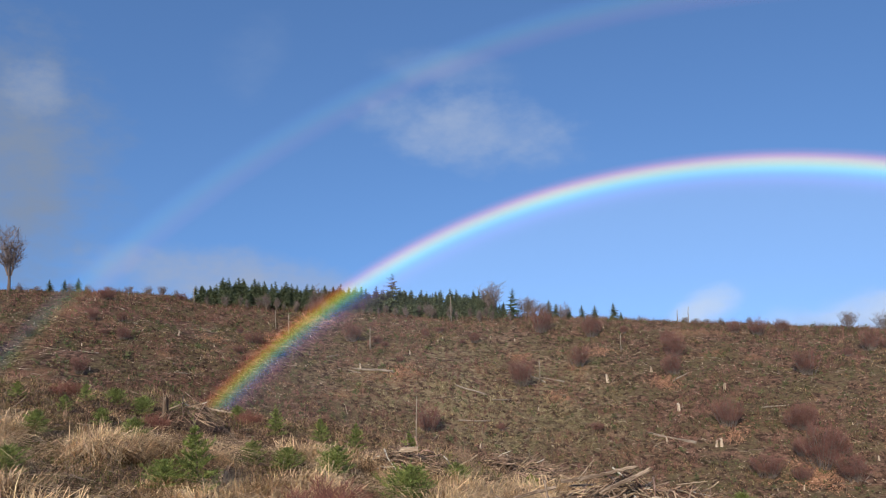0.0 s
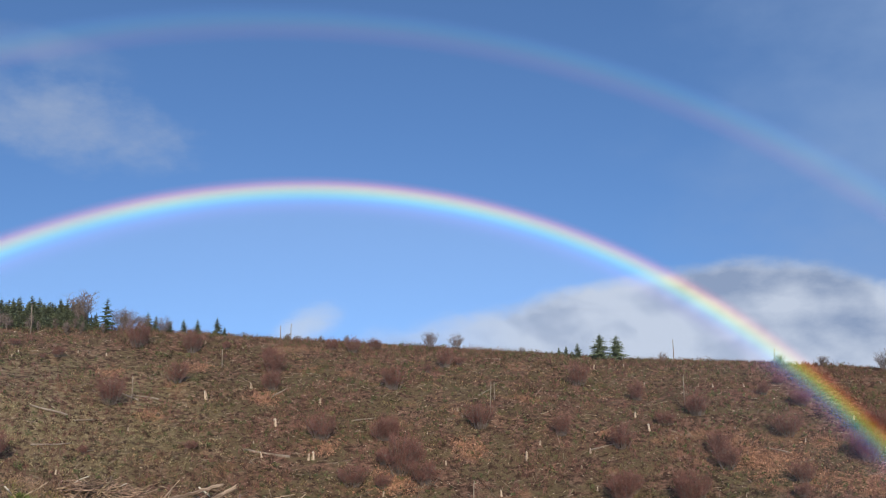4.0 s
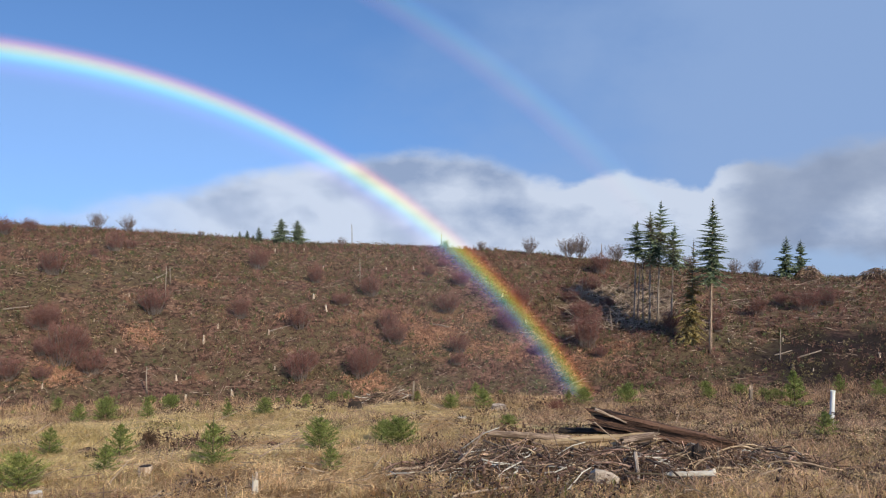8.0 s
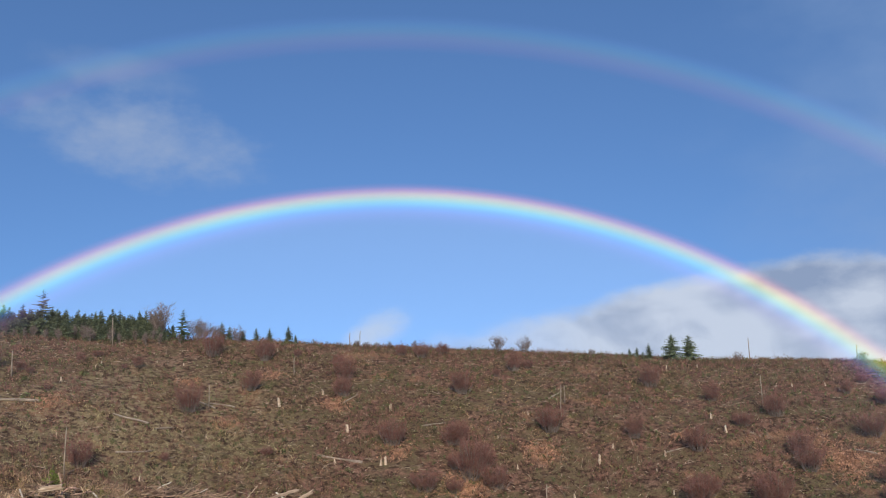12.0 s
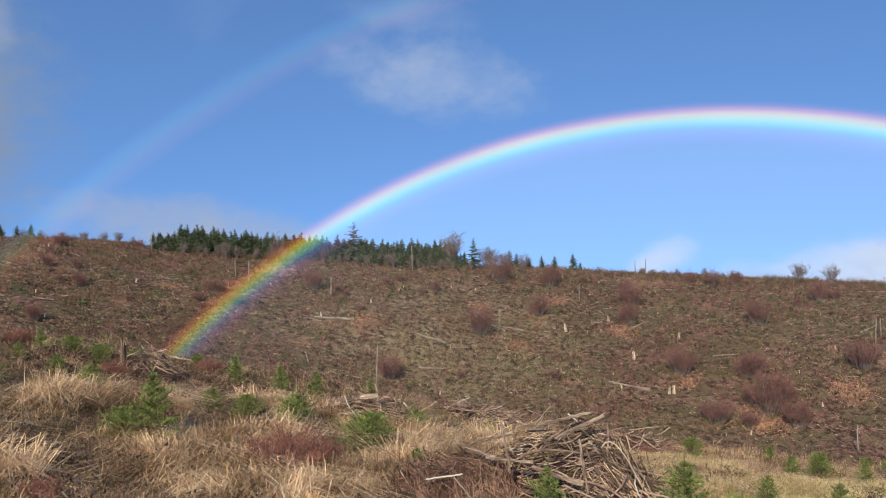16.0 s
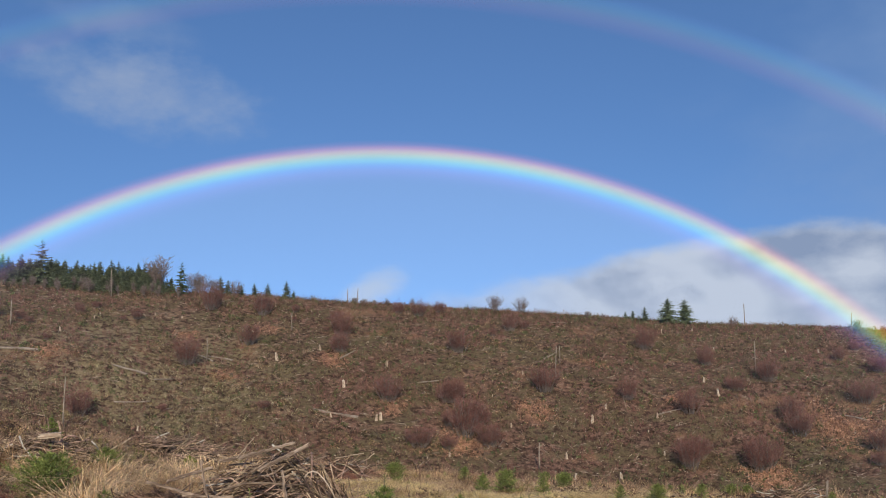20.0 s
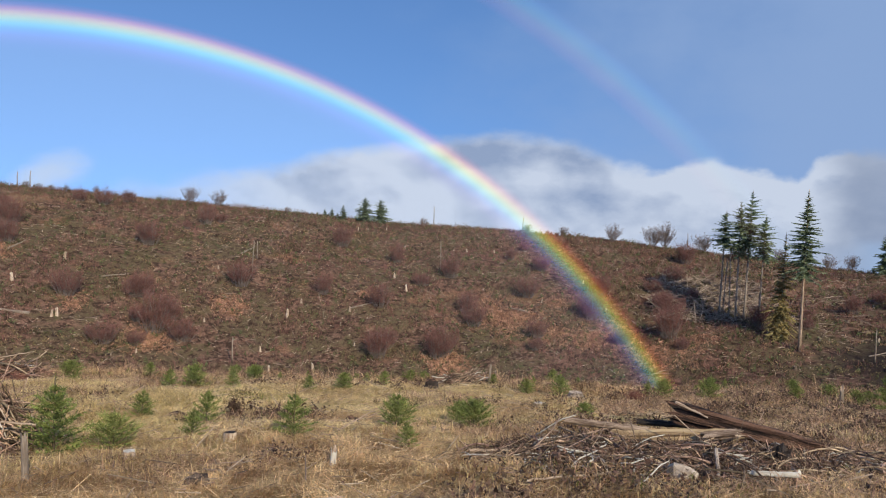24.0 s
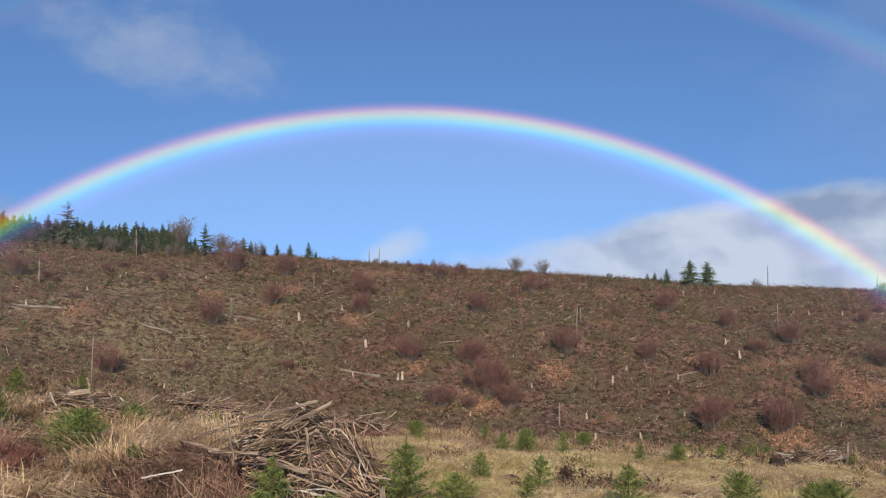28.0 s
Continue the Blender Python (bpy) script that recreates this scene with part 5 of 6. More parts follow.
field_stump("slender upright splinter stump", 71.6, 22.5, 0.5, 0.05, 314, M_SNAG, M_PALE, False)

field_stump("dark mossy rotten stump in dry grass", 28.1, 8.6, 0.1, 0.12, 315, M_DARKLOG, M_DARKLOG, False)
field_stump("dark rotting log end in dry grass", 26.6, 14.3, 0.1, 0.16, 316, M_CHAR, M_ROT, False)

# ---- sticks and logs ----
STICKS = [tube_mesh("stick", 1.0, r, r * 0.55, M_STICK, 400 + i, 0.06, 5, 4, 0.12, 0.05) for i, r in enumerate((0.005, 0.0065, 0.008, 0.0105, 0.0045, 0.016))]
PALE_STICK = tube_mesh("pale_stick", 1.0, 0.010, 0.006, M_BLEACHED, 420, 0.04, 6, 4, 0.1, 0.04)


def log_thing(label, p, q, r0, r1, bark, wood, seed, name="log", bend=0.01, group="", groove=0.14):
    """A log from p to q, grooved along its grain, with bark and two end faces."""
    length = (Vector(q) - Vector(p)).length
    ob = thing(name, label, "log", group, m=between(p, q))
    b = Builder(seed)
    n, sides = 12, 22 if r0 > 0.08 else 14
    ridge = [b.rng.uniform(1 - 2 * groove, 1 + 0.6 * groove) for _ in range(sides)]
    sway = [Vector((b.rng.uniform(-1, 1), b.rng.uniform(-1, 1), 0)) * bend * length for _ in range(n + 1)]
    rings = []
    for i in range(n + 1):
        ring = []
        for k in range(sides):
            a = 6.283 * k / sides
            rr = (r0 + (r1 - r0) * i / n) * ridge[k] * b.rng.uniform(0.95, 1.05)
            jag = b.rng.uniform(-0.6, 0.6) * r0 if i in (0, n) else 0
            ring.append(Vector((rr * math.cos(a), rr * math.sin(a), length * i / n + jag)) + sway[i])
        rings.append(ring)
        b.v += [tuple(v) for v in ring]
    for i in range(n):
        for k in range(sides):
            a, d = i * sides + k, i * sides + (k + 1) % sides
            b.t += [(a, d, d + sides), (a, d + sides, a + sides)]
    if r0 > 0.025 and bark != M_CHAR:
        for row, sign in ((0, -1), (n, 1)):
            for k in range(0, sides, 2):
                tip = (rings[row][k] + rings[row][(k + 1) % sides]) / 2 + Vector((b.rng.uniform(-0.1, 0.1) * r0, b.rng.uniform(-0.1, 0.1) * r0, sign * min(r0, 0.06) * b.rng.uniform(0.3, 1.6)))
                b.t.append((row * sides + k, row * sides + (k + 1) % sides, len(b.v)))
                b.v.append(tuple(tip))
    part("bark", b.mesh("bark", bark, False), ob)
    for ring, z in ((rings[0], 0.03), (rings[-1], length - 0.03)):
        c = Builder(seed)
        c.v = [tuple(v) for v in ring] + [tuple(sum(ring, Vector()) / sides + Vector((0, 0, 0.04 if z < 1e-1 else -0.04)))]
        c.t = [(k, (k + 1) % sides, sides) for k in range(sides)]
        part("end_face", c.mesh("end_face", wood), ob)
    return ob


def brush_pile(label, b, dist, wide, deep, tall, count, seed, longest=1.7, turn=0.0, fine=900, thick=1.0, pale=0.04):
    """A heap of sticks draped over a mound, each stick a part; the finest twigs are one."""
    pile = thing("brush_pile", label, "brush pile", "brush piles", m=Matrix.Translation(at(b, dist)) @ pose(0, 0, 0, 0, 0, -b + turn))
    r = random.Random(seed)

    def surface(u, v, k=1.0):
        s = max(0.0, 1 - (u * u + v * v))
        return Vector((u * wide, v * deep, tall * s ** 0.8 * k))

    for i in range(count):
        a, rad = r.uniform(0, 6.283), r.random() ** 0.55 * 0.98
        u, v = rad * math.cos(a), rad * math.sin(a)
        p = surface(u, v, r.uniform(0.75, 1.06)) + Vector((0, 0, 0.02))
        out = Vector((u * wide, v * deep, 0))
        out = out.normalized() if out.length > 0.05 else Vector((1, 0, 0))
        down = (surface(u * 1.12 + 1e-3, v * 1.12) - surface(u, v)).normalized()
        across = Vector((-out.y, out.x, 0))
        k = r.gauss(0, 0.42 if tall > 0.3 else 1.5)
        d = (down * math.cos(k) + across * math.sin(k) * 1.1 + Vector((0, 0, r.uniform(-0.1, 0.2)))).normalized()
        length = longest * r.uniform(0.4, 1.15)
        p = p - d * length * 0.5
        if p.z < 0.0:
            p.z = r.uniform(0, 0.05)
        me = STICKS[r.randrange(6)]
        if r.random() < pale:
            me, length = PALE_STICK, length * 0.6
        part("stick", me, pile, "", between(p, p + d) @ Matrix.Diagonal((1.15 * thick, 1.15 * thick, length, 1)))
    rest = Builder(seed + 3)
    for i in range(count * (5 if tall > 0.3 else 2)):
        a, rad = r.uniform(0, 6.283), r.random() ** 0.55 * 1.05
        p = surface(rad * math.cos(a), rad * math.sin(a), r.uniform(0.6, 1.02)) + Vector((0, 0, 0.02))
        d = Vector((r.gauss(0, 0.7) + 1.2 * math.cos(a), r.gauss(0, 0.7) + 1.2 * math.sin(a), r.gauss(0, 0.3) - 0.9 * rad * min(1.0, 1.6 * tall / wide))).normalized()
        length = longest * r.uniform(0.15, 0.6)
        p0, p1 = p - d * length * 0.5, p + d * length * 0.5
        p0.z, p1.z = max(p0.z, 0.0), max(p1.z, 0.0)
        mid = (p0 + p1) * 0.5 + Vector((r.gauss(0, 0.03), r.gauss(0, 0.03), r.gauss(0, 0.03))) * longest
        rr = r.uniform(0.003, 0.0095) * thick
        rest.tube([p0, mid, p1], [rr, rr * 0.85, rr * 0.5], 4, 0.1, False)
    tangle = part("stick_tangle", rest.mesh("stick_tangle", M_TANGLE), pile)
    tangle["kind"] = "stuff"
    t = Builder(seed + 1)
    for i in range(fine):
        a, rad = r.uniform(0, 6.283), r.random() ** 0.5 * 1.1
        p = surface(rad * math.cos(a), rad * math.sin(a), r.uniform(0.5, 0.98)) + Vector((0, 0, r.uniform(-0.02, 0.04)))
        d = Vector((r.gauss(0, 1), r.gauss(0, 1), r.gauss(0, 0.45))).normalized()
        t.blade(p - d * 0.2, d, r.uniform(0.15, 0.55), r.uniform(0.006, 0.018) * thick)
    # litter core, its dark colour standing in for shade between the sticks
    core = Builder(seed + 2)
    n, m = 22, 6
    for j in range(m + 1):
        for k in range(n):
            a, rad = 6.283 * k / n, j / m
            core.v.append(tuple(surface(rad * math.cos(a), rad * math.sin(a), 0.62 * r.uniform(0.7, 1.1)) + Vector((0, 0, -0.04 - 0.1 * (j == m)))))
    core.t = [q for j in range(m) for k in range(n) for q in (((j * n + k), (j + 1) * n + k, (j + 1) * n + (k + 1) % n), ((j * n + k), (j + 1) * n + (k + 1) % n, j * n + (k + 1) % n))]
    part("packed_core", core.mesh("packed_core", M_DEBRIS), pile, "packed litter, darkened for the shade between sticks")
    fine_part = part("twig_litter", t.mesh("twig_litter", M_DEBRIS), pile)
    fine_part["kind"] = "stuff"
    return pile


def spot(b, e, far, facing):
    """A place by bearing, angle over the level and distance from the eye when it faces that way."""
    f = radians(facing)
    return Vector((ARM * math.sin(f) + far * math.sin(radians(b)), ARM * math.cos(f) + far * math.cos(radians(b)), EYE + far * math.tan(radians(e))))


def heap(label, b, dist, wide, deep, tall, count, seed, lay, longest, thick, tangle_mat, fine=2600, loose=1500):
    """A jumbled heap whose sticks lie along its flanks; lay gives their slope in degrees from end to end of the heap."""
    pile = thing("brush_pile", label, "brush pile", "brush piles", m=Matrix.Translation(at(b, dist)) @ pose(0, 0, 0, 0, 0, -b))
    r = random.Random(seed)

    def top(x, y):
        u, v = x / wide, y / deep
        s = max(0.0, 1 - abs(u) ** 1.7 - v * v)
        return tall * s ** 0.7 * (1 + 0.3 * noise.noise(Vector((x * 2.1, y * 2.1, seed))))

    def lie(length, inside):
        while True:
            x, y = r.uniform(-1.05, 1.05) * wide, r.uniform(-1.05, 0.7) * deep
            if (x / wide) ** 2 + (y / deep) ** 2 < 1.1:
                break
        z = top(x, y)
        gx, gy = (top(x + 0.05, y) - z) / 0.05, (top(x, y + 0.05) - z) / 0.05
        mean, spread = lay(x / wide, z / tall)
        a = radians(r.gauss(mean, spread) if r.random() < 0.88 else r.uniform(-70, 70))
        dy = (math.sin(a) - gx * math.cos(a)) / gy if abs(gy) > 0.25 else 0.0
        d = Vector((math.cos(a), max(-0.7, min(0.7, dy)) + r.gauss(0, 0.18), math.sin(a))).normalized()
        p = Vector((x, y, z * r.uniform(inside, 0.96) + 0.01)) - d * length * r.uniform(0.3, 0.7)
        q = p + d * length
        p.z, q.z = max(p.z, r.uniform(0, 0.04)), max(q.z, r.uniform(0, 0.04))
        return p, q

    for i in range(count):
        p, q = lie(longest * r.uniform(0.3, 1.1), 0.7)
        me = PALE_STICK if r.random() < 0.06 else STICKS[r.randrange(6)]
        part("stick", me, pile, "", between(p, q) @ Matrix.Diagonal((thick, thick, (q - p).length, 1)))
    rest = Builder(seed + 3)
    for i in range(loose):
        p, q = lie(longest * r.uniform(0.15, 0.7), 0.55)
        mid = (p + q) * 0.5 + Vector((r.gauss(0, 0.03), r.gauss(0, 0.03), abs(r.gauss(0, 0.03)))) * longest
        rr = r.uniform(0.003, 0.008) * thick
        rest.tube([p, mid, q], [rr, rr * 0.85, rr * 0.5], 4, 0.1, False)
    part("stick_tangle", rest.mesh("stick_tangle", tangle_mat), pile)["kind"] = "stuff"
    t = Builder(seed + 1)
    for i in range(fine):
        p, q = lie(r.uniform(0.12, 0.45), 0.4)
        t.blade(p, q - p, (q - p).length, r.uniform(0.006, 0.016))
    part("twig_litter", t.mesh("twig_litter", M_DEBRIS), pile)["kind"] = "stuff"
    # near-black core under the sticks: shade inside the heap put into its colour
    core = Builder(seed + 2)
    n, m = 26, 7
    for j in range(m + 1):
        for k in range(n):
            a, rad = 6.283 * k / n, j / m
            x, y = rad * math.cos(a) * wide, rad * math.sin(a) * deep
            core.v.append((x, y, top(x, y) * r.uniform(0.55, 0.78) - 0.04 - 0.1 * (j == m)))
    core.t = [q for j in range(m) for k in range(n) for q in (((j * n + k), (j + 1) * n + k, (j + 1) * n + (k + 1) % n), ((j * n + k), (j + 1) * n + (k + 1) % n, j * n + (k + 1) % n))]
    part("packed_core", core.mesh("packed_core", M_CHAR), pile, "packed litter, darkened for the shade between sticks")
    return pile


heap("large heap of weathered grey-brown branches in the field", 11.7, 11.5, 1.28, 1.25, 1.12, 298, 500,
     lambda u, z: (16 - 62 * min(1, max(0, (u - 0.05) / 0.35)), 20), 1.1, 1.2, M_TANGLE, 7000, 2000)
heap("low heap of red-brown twigs beside the large heap", 3.6, 10.9, 0.95, 0.8, 0.66, 90, 505,
     lambda u, z: (-8, 25) if z > 0.75 else (-74, 26), 0.75, 0.7, M_DEADSTEM, 3200, 3600)
heap("low heap of grey branches at the field edge", 4.7, 23.4, 1.25, 0.8, 0.52, 110, 510, lambda u, z: (8, 24), 1.2, 1.6, M_TANGLE, 500, 400)
heap("low reddish heap of branches at the field edge", 16.2, 23.6, 1.0, 0.8, 0.45, 90, 520, lambda u, z: (4, 26), 1.2, 1.7, M_DEADSTEM, 500, 400)
log_thing("long bleached branch lying on the far heap", spot(2.7, -10.2, 22.6, 30), spot(5.2, -9.6, 22.8, 30), 0.018, 0.012, M_PALE, M_PALE, 521, "branch")
log_thing("bleached branch arching over the reddish heap", spot(15.6, -10.0, 23.0, 30), spot(17.6, -9.7, 23.2, 30), 0.016, 0.01, M_PALE, M_PALE, 522, "branch")
heap("heap of grey branches round a pale stump", -2.6, 17.7, 1.05, 0.8, 0.72, 110, 530, lambda u, z: (-30 * u, 35), 0.95, 1.5, M_TANGLE, 900, 500)
heap("small grey heap of branches at the field edge", 46.7, 23.5, 0.8, 0.6, 0.32, 60, 541, lambda u, z: (5, 25), 0.8, 1.5, M_TANGLE, 300, 200)
log_thing("short grey snag at the field edge", at(48.3, 23.2, -0.05), at(48.4, 23.2, 0.62), 0.04, 0.025, M_SNAG, M_PALE, 542, "snag")
brush_pile("small heap of branches beside a split stump", -17.6, 20.9, 0.8, 0.6, 0.5, 40, 540, 1.1, 0, 300)
brush_pile("small heap of dark slash on the ridge", 75.2, 142.5, 2.3, 1.6, 2.0, 70, 545, 2.6, 0, 300, 4.0)
brush_pile("small heap of dark slash on the ridge", 79.2, 142.5, 3.2, 1.6, 1.7, 70, 546, 2.6, 0, 300, 4.0)
for name, label, p, q, r0, r1, bark, wood in (
    ("log", "round sawn log jutting out of the brush pile", (10.3, -10.6, 10.9), (13.6, -9.1, 11.1), 0.047, 0.045, M_POLE, M_PALE),
    ("log", "grey broken log on top of the brush pile", (7.6, -9.95, 11.3), (11.5, -9.25, 11.2), 0.04, 0.036, M_POLE, M_PALE),
    ("log", "weathered log with a sawn end on the brush pile", (9.0, -9.8, 11.0), (12.65, -8.9, 11.2), 0.042, 0.038, M_POLE, M_PALE),
    ("log", "weathered log lying beside a leaning post", (4.3, -11.0, 11.0), (7.2, -10.3, 11.1), 0.035, 0.033, M_POLE, M_PALE),
    ("post", "upright grey post leaning on the brush pile", (7.0, -13.0, 10.3), (6.42, -9.8, 10.4), 0.032, 0.03, M_POLE, M_PALE),
    ("post", "upright grey post in the middle of the brush pile", (12.4, -14.3, 10.3), (11.85, -10.7, 10.5), 0.036, 0.028, M_POLE, M_PALE),
    ("log", "pale splintered log on the twig heap", (3.0, -10.95, 10.6), (6.0, -12.0, 10.5), 0.03, 0.028, M_POLE, M_BLEACHED),
    ("log", "grey log lying across the twig heap", (5.3, -12.0, 10.5), (8.6, -12.3, 10.3), 0.034, 0.03, M_POLE, M_PALE),
    ("log", "thick grey log with a pale sawn end", (8.6, -12.6, 10.3), (11.95, -13.7, 10.15), 0.045, 0.05, M_POLE, M_BLEACHED),
    ("stick", "thin pale stick at the foot of the brush pile", (10.6, -13.8, 10.0), (15.1, -15.3, 9.9), 0.015, 0.011, M_PALE, M_PALE),
    ("stick", "short bleached stick at the foot of the brush pile", (11.6, -14.9, 9.9), (13.3, -15.3, 9.85), 0.018, 0.014, M_BLEACHED, M_PALE),
    ("stick", "pale stick lying before the twig heap", (1.0, -13.4, 10.1), (3.6, -13.1, 10.1), 0.016, 0.018, M_BLEACHED, M_PALE),
    ("stick", "pale bent stick before the twig heap", (3.0, -13.3, 10.0), (4.35, -14.9, 9.9), 0.01, 0.012, M_PALE, M_PALE),
    ("log", "grey log at the foot of the brush pile", (15.9, -13.95, 10.5), (17.9, -14.3, 10.4), 0.026, 0.022, M_PALE, M_BLEACHED),
    ("stick", "thin forked stick sticking up from the brush pile", (8.8, -9.75, 11.2), (9.95, -8.45, 11.3), 0.012, 0.008, M_PALE, M_PALE),
    ("stick", "thin stick sticking up from the brush pile", (9.2, -9.7, 11.2), (9.5, -8.9, 11.3), 0.009, 0.006, M_PALE, M_PALE),
):
    log_thing(label, spot(*p, 30), spot(*q, 30), r0 * 0.6, r1 * 0.6, bark, wood, 550 + int(p[0] * 10), name)
log_thing("pale sawn log lying on a mound of branches", spot(-3.09, -7.73, 17.0, 3), spot(-1.97, -7.68, 16.85, 3), 0.055, 0.05, M_PALE, M_BLEACHED, 557)
log_thing("pale pole lying on the rise", at(-16.6, 24.5, 0.12), at(-14.6, 24.2, 0.15), 0.03, 0.025, M_PALE, M_PALE, 556)
arch = thing("bent_branch", "thin bleached branch arching beside the brush pile", "branch")
p, q = spot(13.3, -11.45, 10.9, 30), spot(16.2, -13.9, 10.6, 30)
b = Builder(590)
path = [p.lerp(q, i / 8) + Vector((0, 0, 0.27 * math.sin(math.pi * (i / 8) ** 0.75))) - p for i in range(9)]
b.tube(path, [0.012 - 0.0008 * i for i in range(9)], 6, 0.1)
part("twig", b.mesh("twig", M_PALE, True), arch)
arch.matrix_basis = Matrix.Translation(p)

# ---- the pile of rotten logs ----
rotten = log_thing("big rotten reddish log with a broken pale end", spot(61.4, -12.9, 11.5, 50), spot(70.5, -14.1, 11.2, 50), 0.165, 0.1, M_ROT, M_SPLIT, 560, bend=0.004, groove=0.22)
rng_log = random.Random(599)
for i in range(13):
    # loose fibre strips split from the rotten log
    a, z0 = rng_log.uniform(0, 6.283), rng_log.uniform(-0.04, 1.0)
    run, rr = rng_log.uniform(0.3, 0.8), rng_log.uniform(0.008, 0.018)
    b = Builder(600 + i)
    pts = []
    for j in range(5):
        z = min(z0 + run * j / 4, 1.7)
        lift = (0.15 - 0.036 * z) * (1.0 + 0.08 * math.sin(3.1 * j / 4 + i))
        pts.append(Vector((math.cos(a + 0.03 * j) * lift, math.sin(a + 0.03 * j) * lift, z)))
    b.tube(pts, [rr * 0.4, rr, rr * 0.9, rr, rr * 0.3], 5, 0.25)
    part("bark_strip", b.mesh("bark_strip", (M_ROT, M_DARKLOG, M_ROT)[i % 3]), rotten)
log_thing("pale splintered slab on the rotten log", spot(61.4, -12.15, 11.3, 50), spot(63.6, -12.95, 11.3, 50), 0.022, 0.01, M_PALE, M_BLEACHED, 572)
for name, label, p, q, r0, r1, bark, wood, groove in (
    ("log", "long grey pole in the log pile", (53.88, -14.06, 11.30), (59.55, -14.27, 11.30), 0.045, 0.05, M_POLE, M_PALE, 0.1),
    ("log", "split yellow-brown log in the log pile", (57.34, -14.89, 10.90), (65.43, -14.01, 10.90), 0.085, 0.1, M_SPLIT, M_CHAR, 0.24),
    ("log", "dark flat log in the log pile", (59.56, -15.14, 10.60), (69.39, -14.59, 10.60), 0.055, 0.05, M_DARKLOG, M_SNAG, 0.14),
    ("log", "grey broken beam in the log pile", (63.31, -14.26, 10.70), (65.54, -13.74, 10.70), 0.075, 0.07, M_POLE, M_PALE, 0.2),
    ("log", "dark log under the rotten log", (58.94, -13.72, 11.80), (63.88, -13.55, 11.80), 0.05, 0.05, M_CHAR, M_ROT, 0.14),
    ("branch", "white barkless branch in the log pile", (52.05, -15.47, 10.20), (57.03, -16.12, 10.20), 0.034, 0.024, M_PALE, M_BLEACHED, 0.14),
    ("branch", "grey branch in the log pile", (52.58, -14.74, 10.50), (56.01, -15.58, 10.50), 0.026, 0.02, M_POLE, M_PALE, 0.14),
    ("stick", "thin upright grey stick in the log pile", (58.96, -15.32, 10.30), (58.34, -13.55, 10.30), 0.011, 0.008, M_POLE, M_PALE, 0.14),
    ("stick", "long pale stick before the log pile", (51.25, -18.31, 7.98), (58.05, -17.17, 8.84), 0.014, 0.012, M_PALE, M_PALE, 0.14),
    ("stick", "pale stick leaning in the log pile", (59.58, -16.72, 9.30), (60.96, -15.68, 9.70), 0.014, 0.01, M_PALE, M_PALE, 0.14),
    ("stick", "long thin stick lying in the log pile", (54.72, -16.15, 10.00), (62.15, -16.24, 9.85), 0.009, 0.007, M_PALE, M_PALE, 0.14),
    ("stick", "pale leaning stick in the log pile", (60.96, -15.60, 10.20), (62.73, -14.86, 10.20), 0.012, 0.008, M_PALE, M_PALE, 0.14),
    ("stick", "pale broken snag end in the log pile", (64.50, -16.83, 8.81), (64.21, -14.96, 9.60), 0.022, 0.024, M_PALE, M_BLEACHED, 0.14),
    ("stick", "pale stick leaning on the split log", (61.33, -13.04, 10.50), (63.70, -14.80, 10.50), 0.009, 0.007, M_PALE, M_PALE, 0.14),
    ("stick", "pale crooked stick in the log pile", (52.67, -16.49, 9.90), (54.38, -15.28, 9.90), 0.012, 0.009, M_PALE, M_PALE, 0.14),
    ("stick", "grey stick beside the rotten log", (69.21, -15.12, 9.80), (70.50, -15.83, 9.48), 0.014, 0.01, M_PALE, M_PALE, 0.14),
    ("stick", "pale stick beyond the dark block", (72.12, -15.73, 9.53), (73.69, -15.06, 9.70), 0.012, 0.01, M_PALE, M_PALE, 0.14),
    ("stick", "brown stick in the log pile", (54.73, -17.73, 8.39), (59.58, -16.95, 9.00), 0.011, 0.008, M_POLE, M_PALE, 0.14),
    ("stick", "brown stick before the log pile", (57.98, -17.99, 8.33), (59.98, -17.26, 8.69), 0.01, 0.008, M_POLE, M_PALE, 0.14),
):
    log_thing(label, spot(*p, 50), spot(*q, 50), r0, r1, bark, wood, 560 + int(p[0] * 10), name, bend=0.006, groove=groove)
white = log_thing("bleached white forked branch lying in dry grass", at(66.1, 9.2, 0.1), at(69.1, 9.2, 0.13), 0.026, 0.03, M_BLEACHED, M_BLEACHED, 566, bend=0.006)
b = Builder(567)
b.tube([Vector((0, 0, 0.42)), Vector((0.035, 0.01, 0.47)), Vector((0.05, 0.015, 0.5))], [0.022, 0.022, 0.026], 8, 0.1)
part("fork", b.mesh("fork", M_BLEACHED, True), white)
log_thing("grey branch lying in dry grass", at(47.1, 9.7, 0.1), at(51.2, 9.85, 0.14), 0.02, 0.014, M_PALE, M_PALE, 574, "branch")
log_thing("dark upright block of decayed wood", at(68.0, 10.15, -0.1), at(68.05, 10.2, 0.24), 0.15, 0.13, M_CHAR, M_CHAR, 570)
brush_pile("low tangle of grey sticks round rotten logs", 57.0, 9.95, 1.3, 0.75, 0.2, 230, 580, 1.15, 0, 3600, 0.8, 0.08)
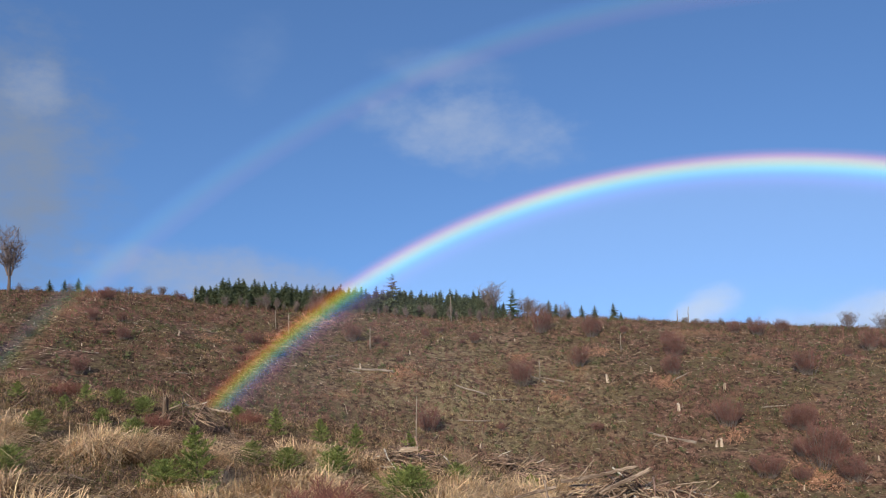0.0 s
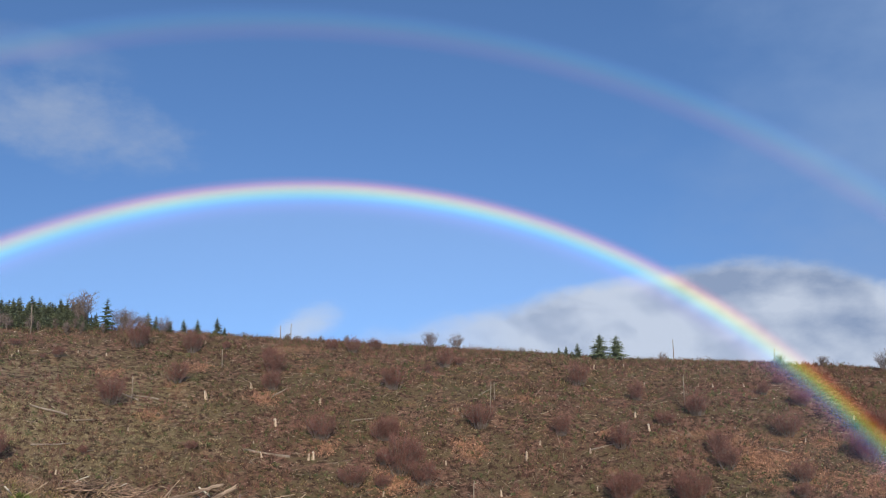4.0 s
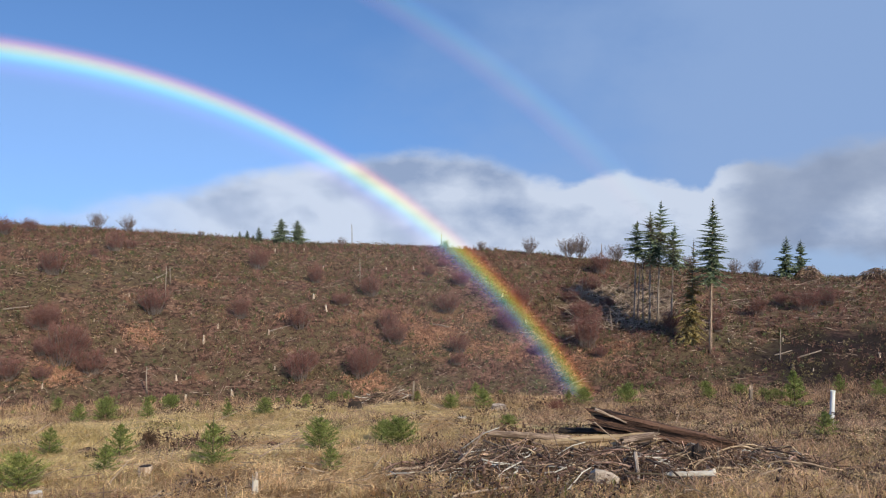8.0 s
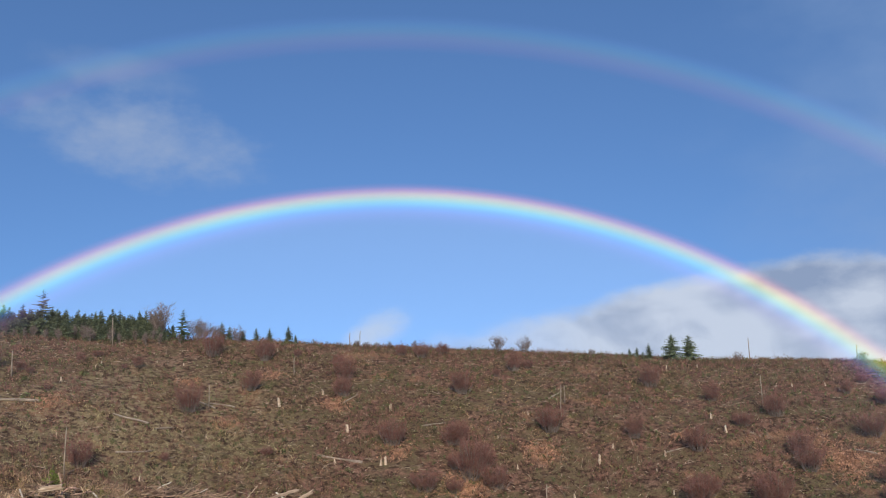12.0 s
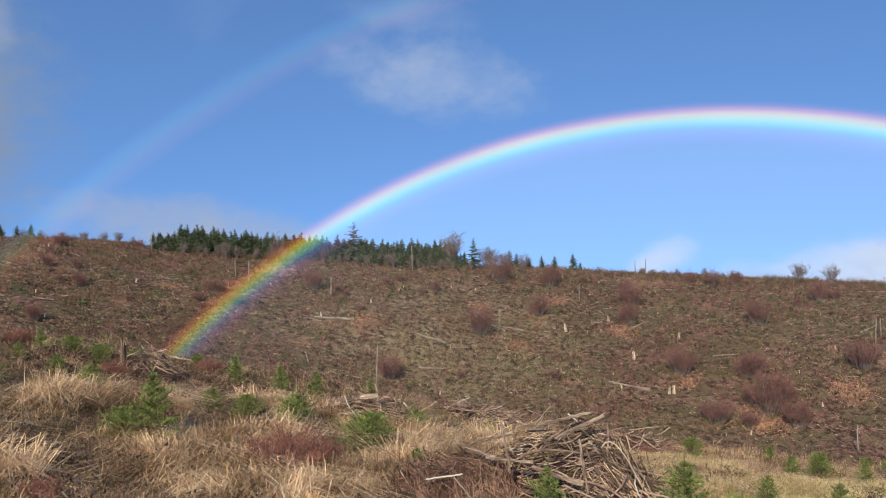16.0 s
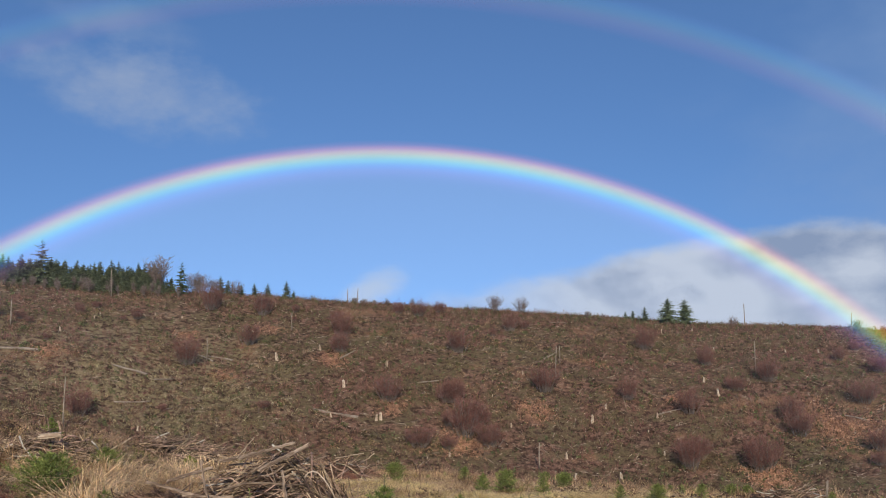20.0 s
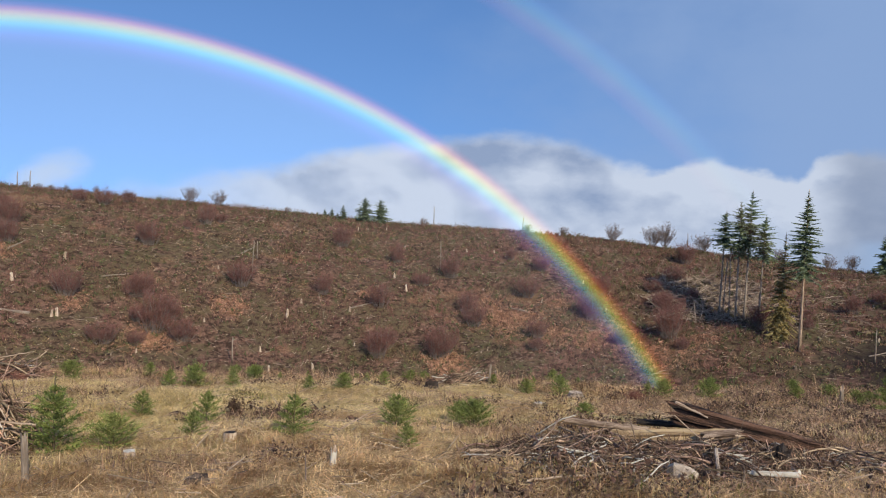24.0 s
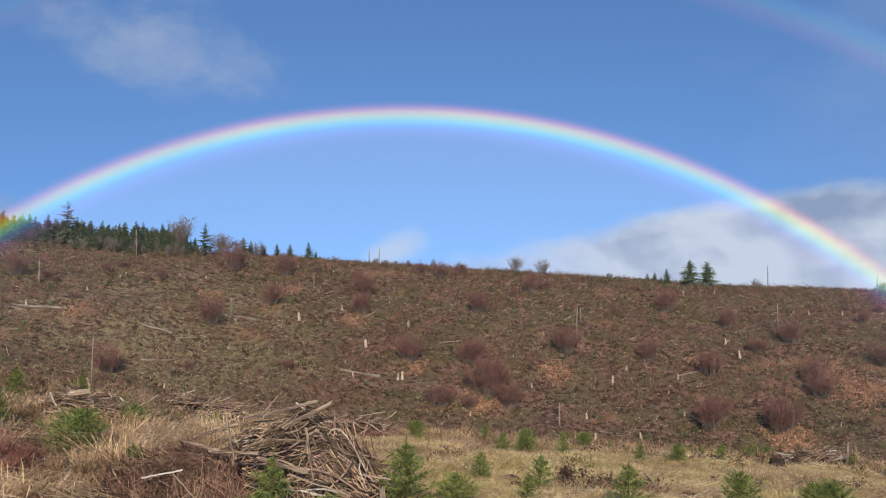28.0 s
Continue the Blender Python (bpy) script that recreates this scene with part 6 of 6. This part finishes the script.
brush_pile("low tangle of grey sticks under rotten logs", 66.0, 10.0, 1.15, 0.75, 0.17, 200, 581, 1.05, 0, 3600, 0.8, 0.08)
brush_pile("loose sticks strewn before rotten logs", 55.0, 9.1, 0.9, 0.5, 0.1, 70, 585, 1.0, 0, 900, 0.85, 0.2)
brush_pile("loose sticks strewn before rotten logs", 61.5, 9.2, 0.9, 0.5, 0.1, 70, 586, 0.9, 0, 900, 0.85, 0.2)
brush_pile("scattered grey sticks beside rotten logs", 72.5, 10.8, 0.8, 0.9, 0.1, 50, 582, 0.8, 0, 500, 0.8, 0.1)
brush_pile("scattered grey sticks in dry grass", 50.2, 9.6, 0.7, 0.7, 0.1, 50, 584, 0.8, 0, 500, 0.8, 0.14)

# ---- pale slab ----
b = Builder(9)
bm = bmesh.new()
bmesh.ops.create_icosphere(bm, subdivisions=2, radius=0.17)
for v in bm.verts:
    n = 1 + 0.35 * (noise.noise(v.co * 9) - 0.1)
    v.co = Vector((v.co.x * 1.25 * n, v.co.y * 0.6 * n, max(v.co.z * 1.0 * n, -0.1)))
me = bpy.data.meshes.new("rock")
bm.to_mesh(me)
bm.free()
me.materials.append(M_ROCK)
thing("rock", "pale angular rock slab leaning in dry grass", "rock", m=stand(61.9, 8.85, -62, 0.85, 0.08, (12, 30)), mesh=me)

# ---- dark red thickets on the rise ----
thicket = bare_shrub("dogwood_thicket", "dense low thicket of dark red leafless stems", 0.6, 1.15, 90, 591, M_REDSTEM, M_REDSTEM, group="red thickets", twiggy=12, thick=1.4)
thicket.matrix_basis = stand(-8.0, 12.6, 0, 1.5)
for b, dist, size in ((-10.2, 12.9, 0.95), (-6.0, 12.8, 0.9), (5.2, 10.6, 0.5), (-19.6, 19.8, 0.8), (16.6, 22.8, 0.7), (-23.5, 11.0, 0.6), (-19.0, 10.2, 0.5), (58.6, 20.6, 0.55), (-13.5, 23.5, 0.9), (-25.0, 23.5, 0.9)):
    again(thicket, stand(b, dist, rng.uniform(0, 360), size))
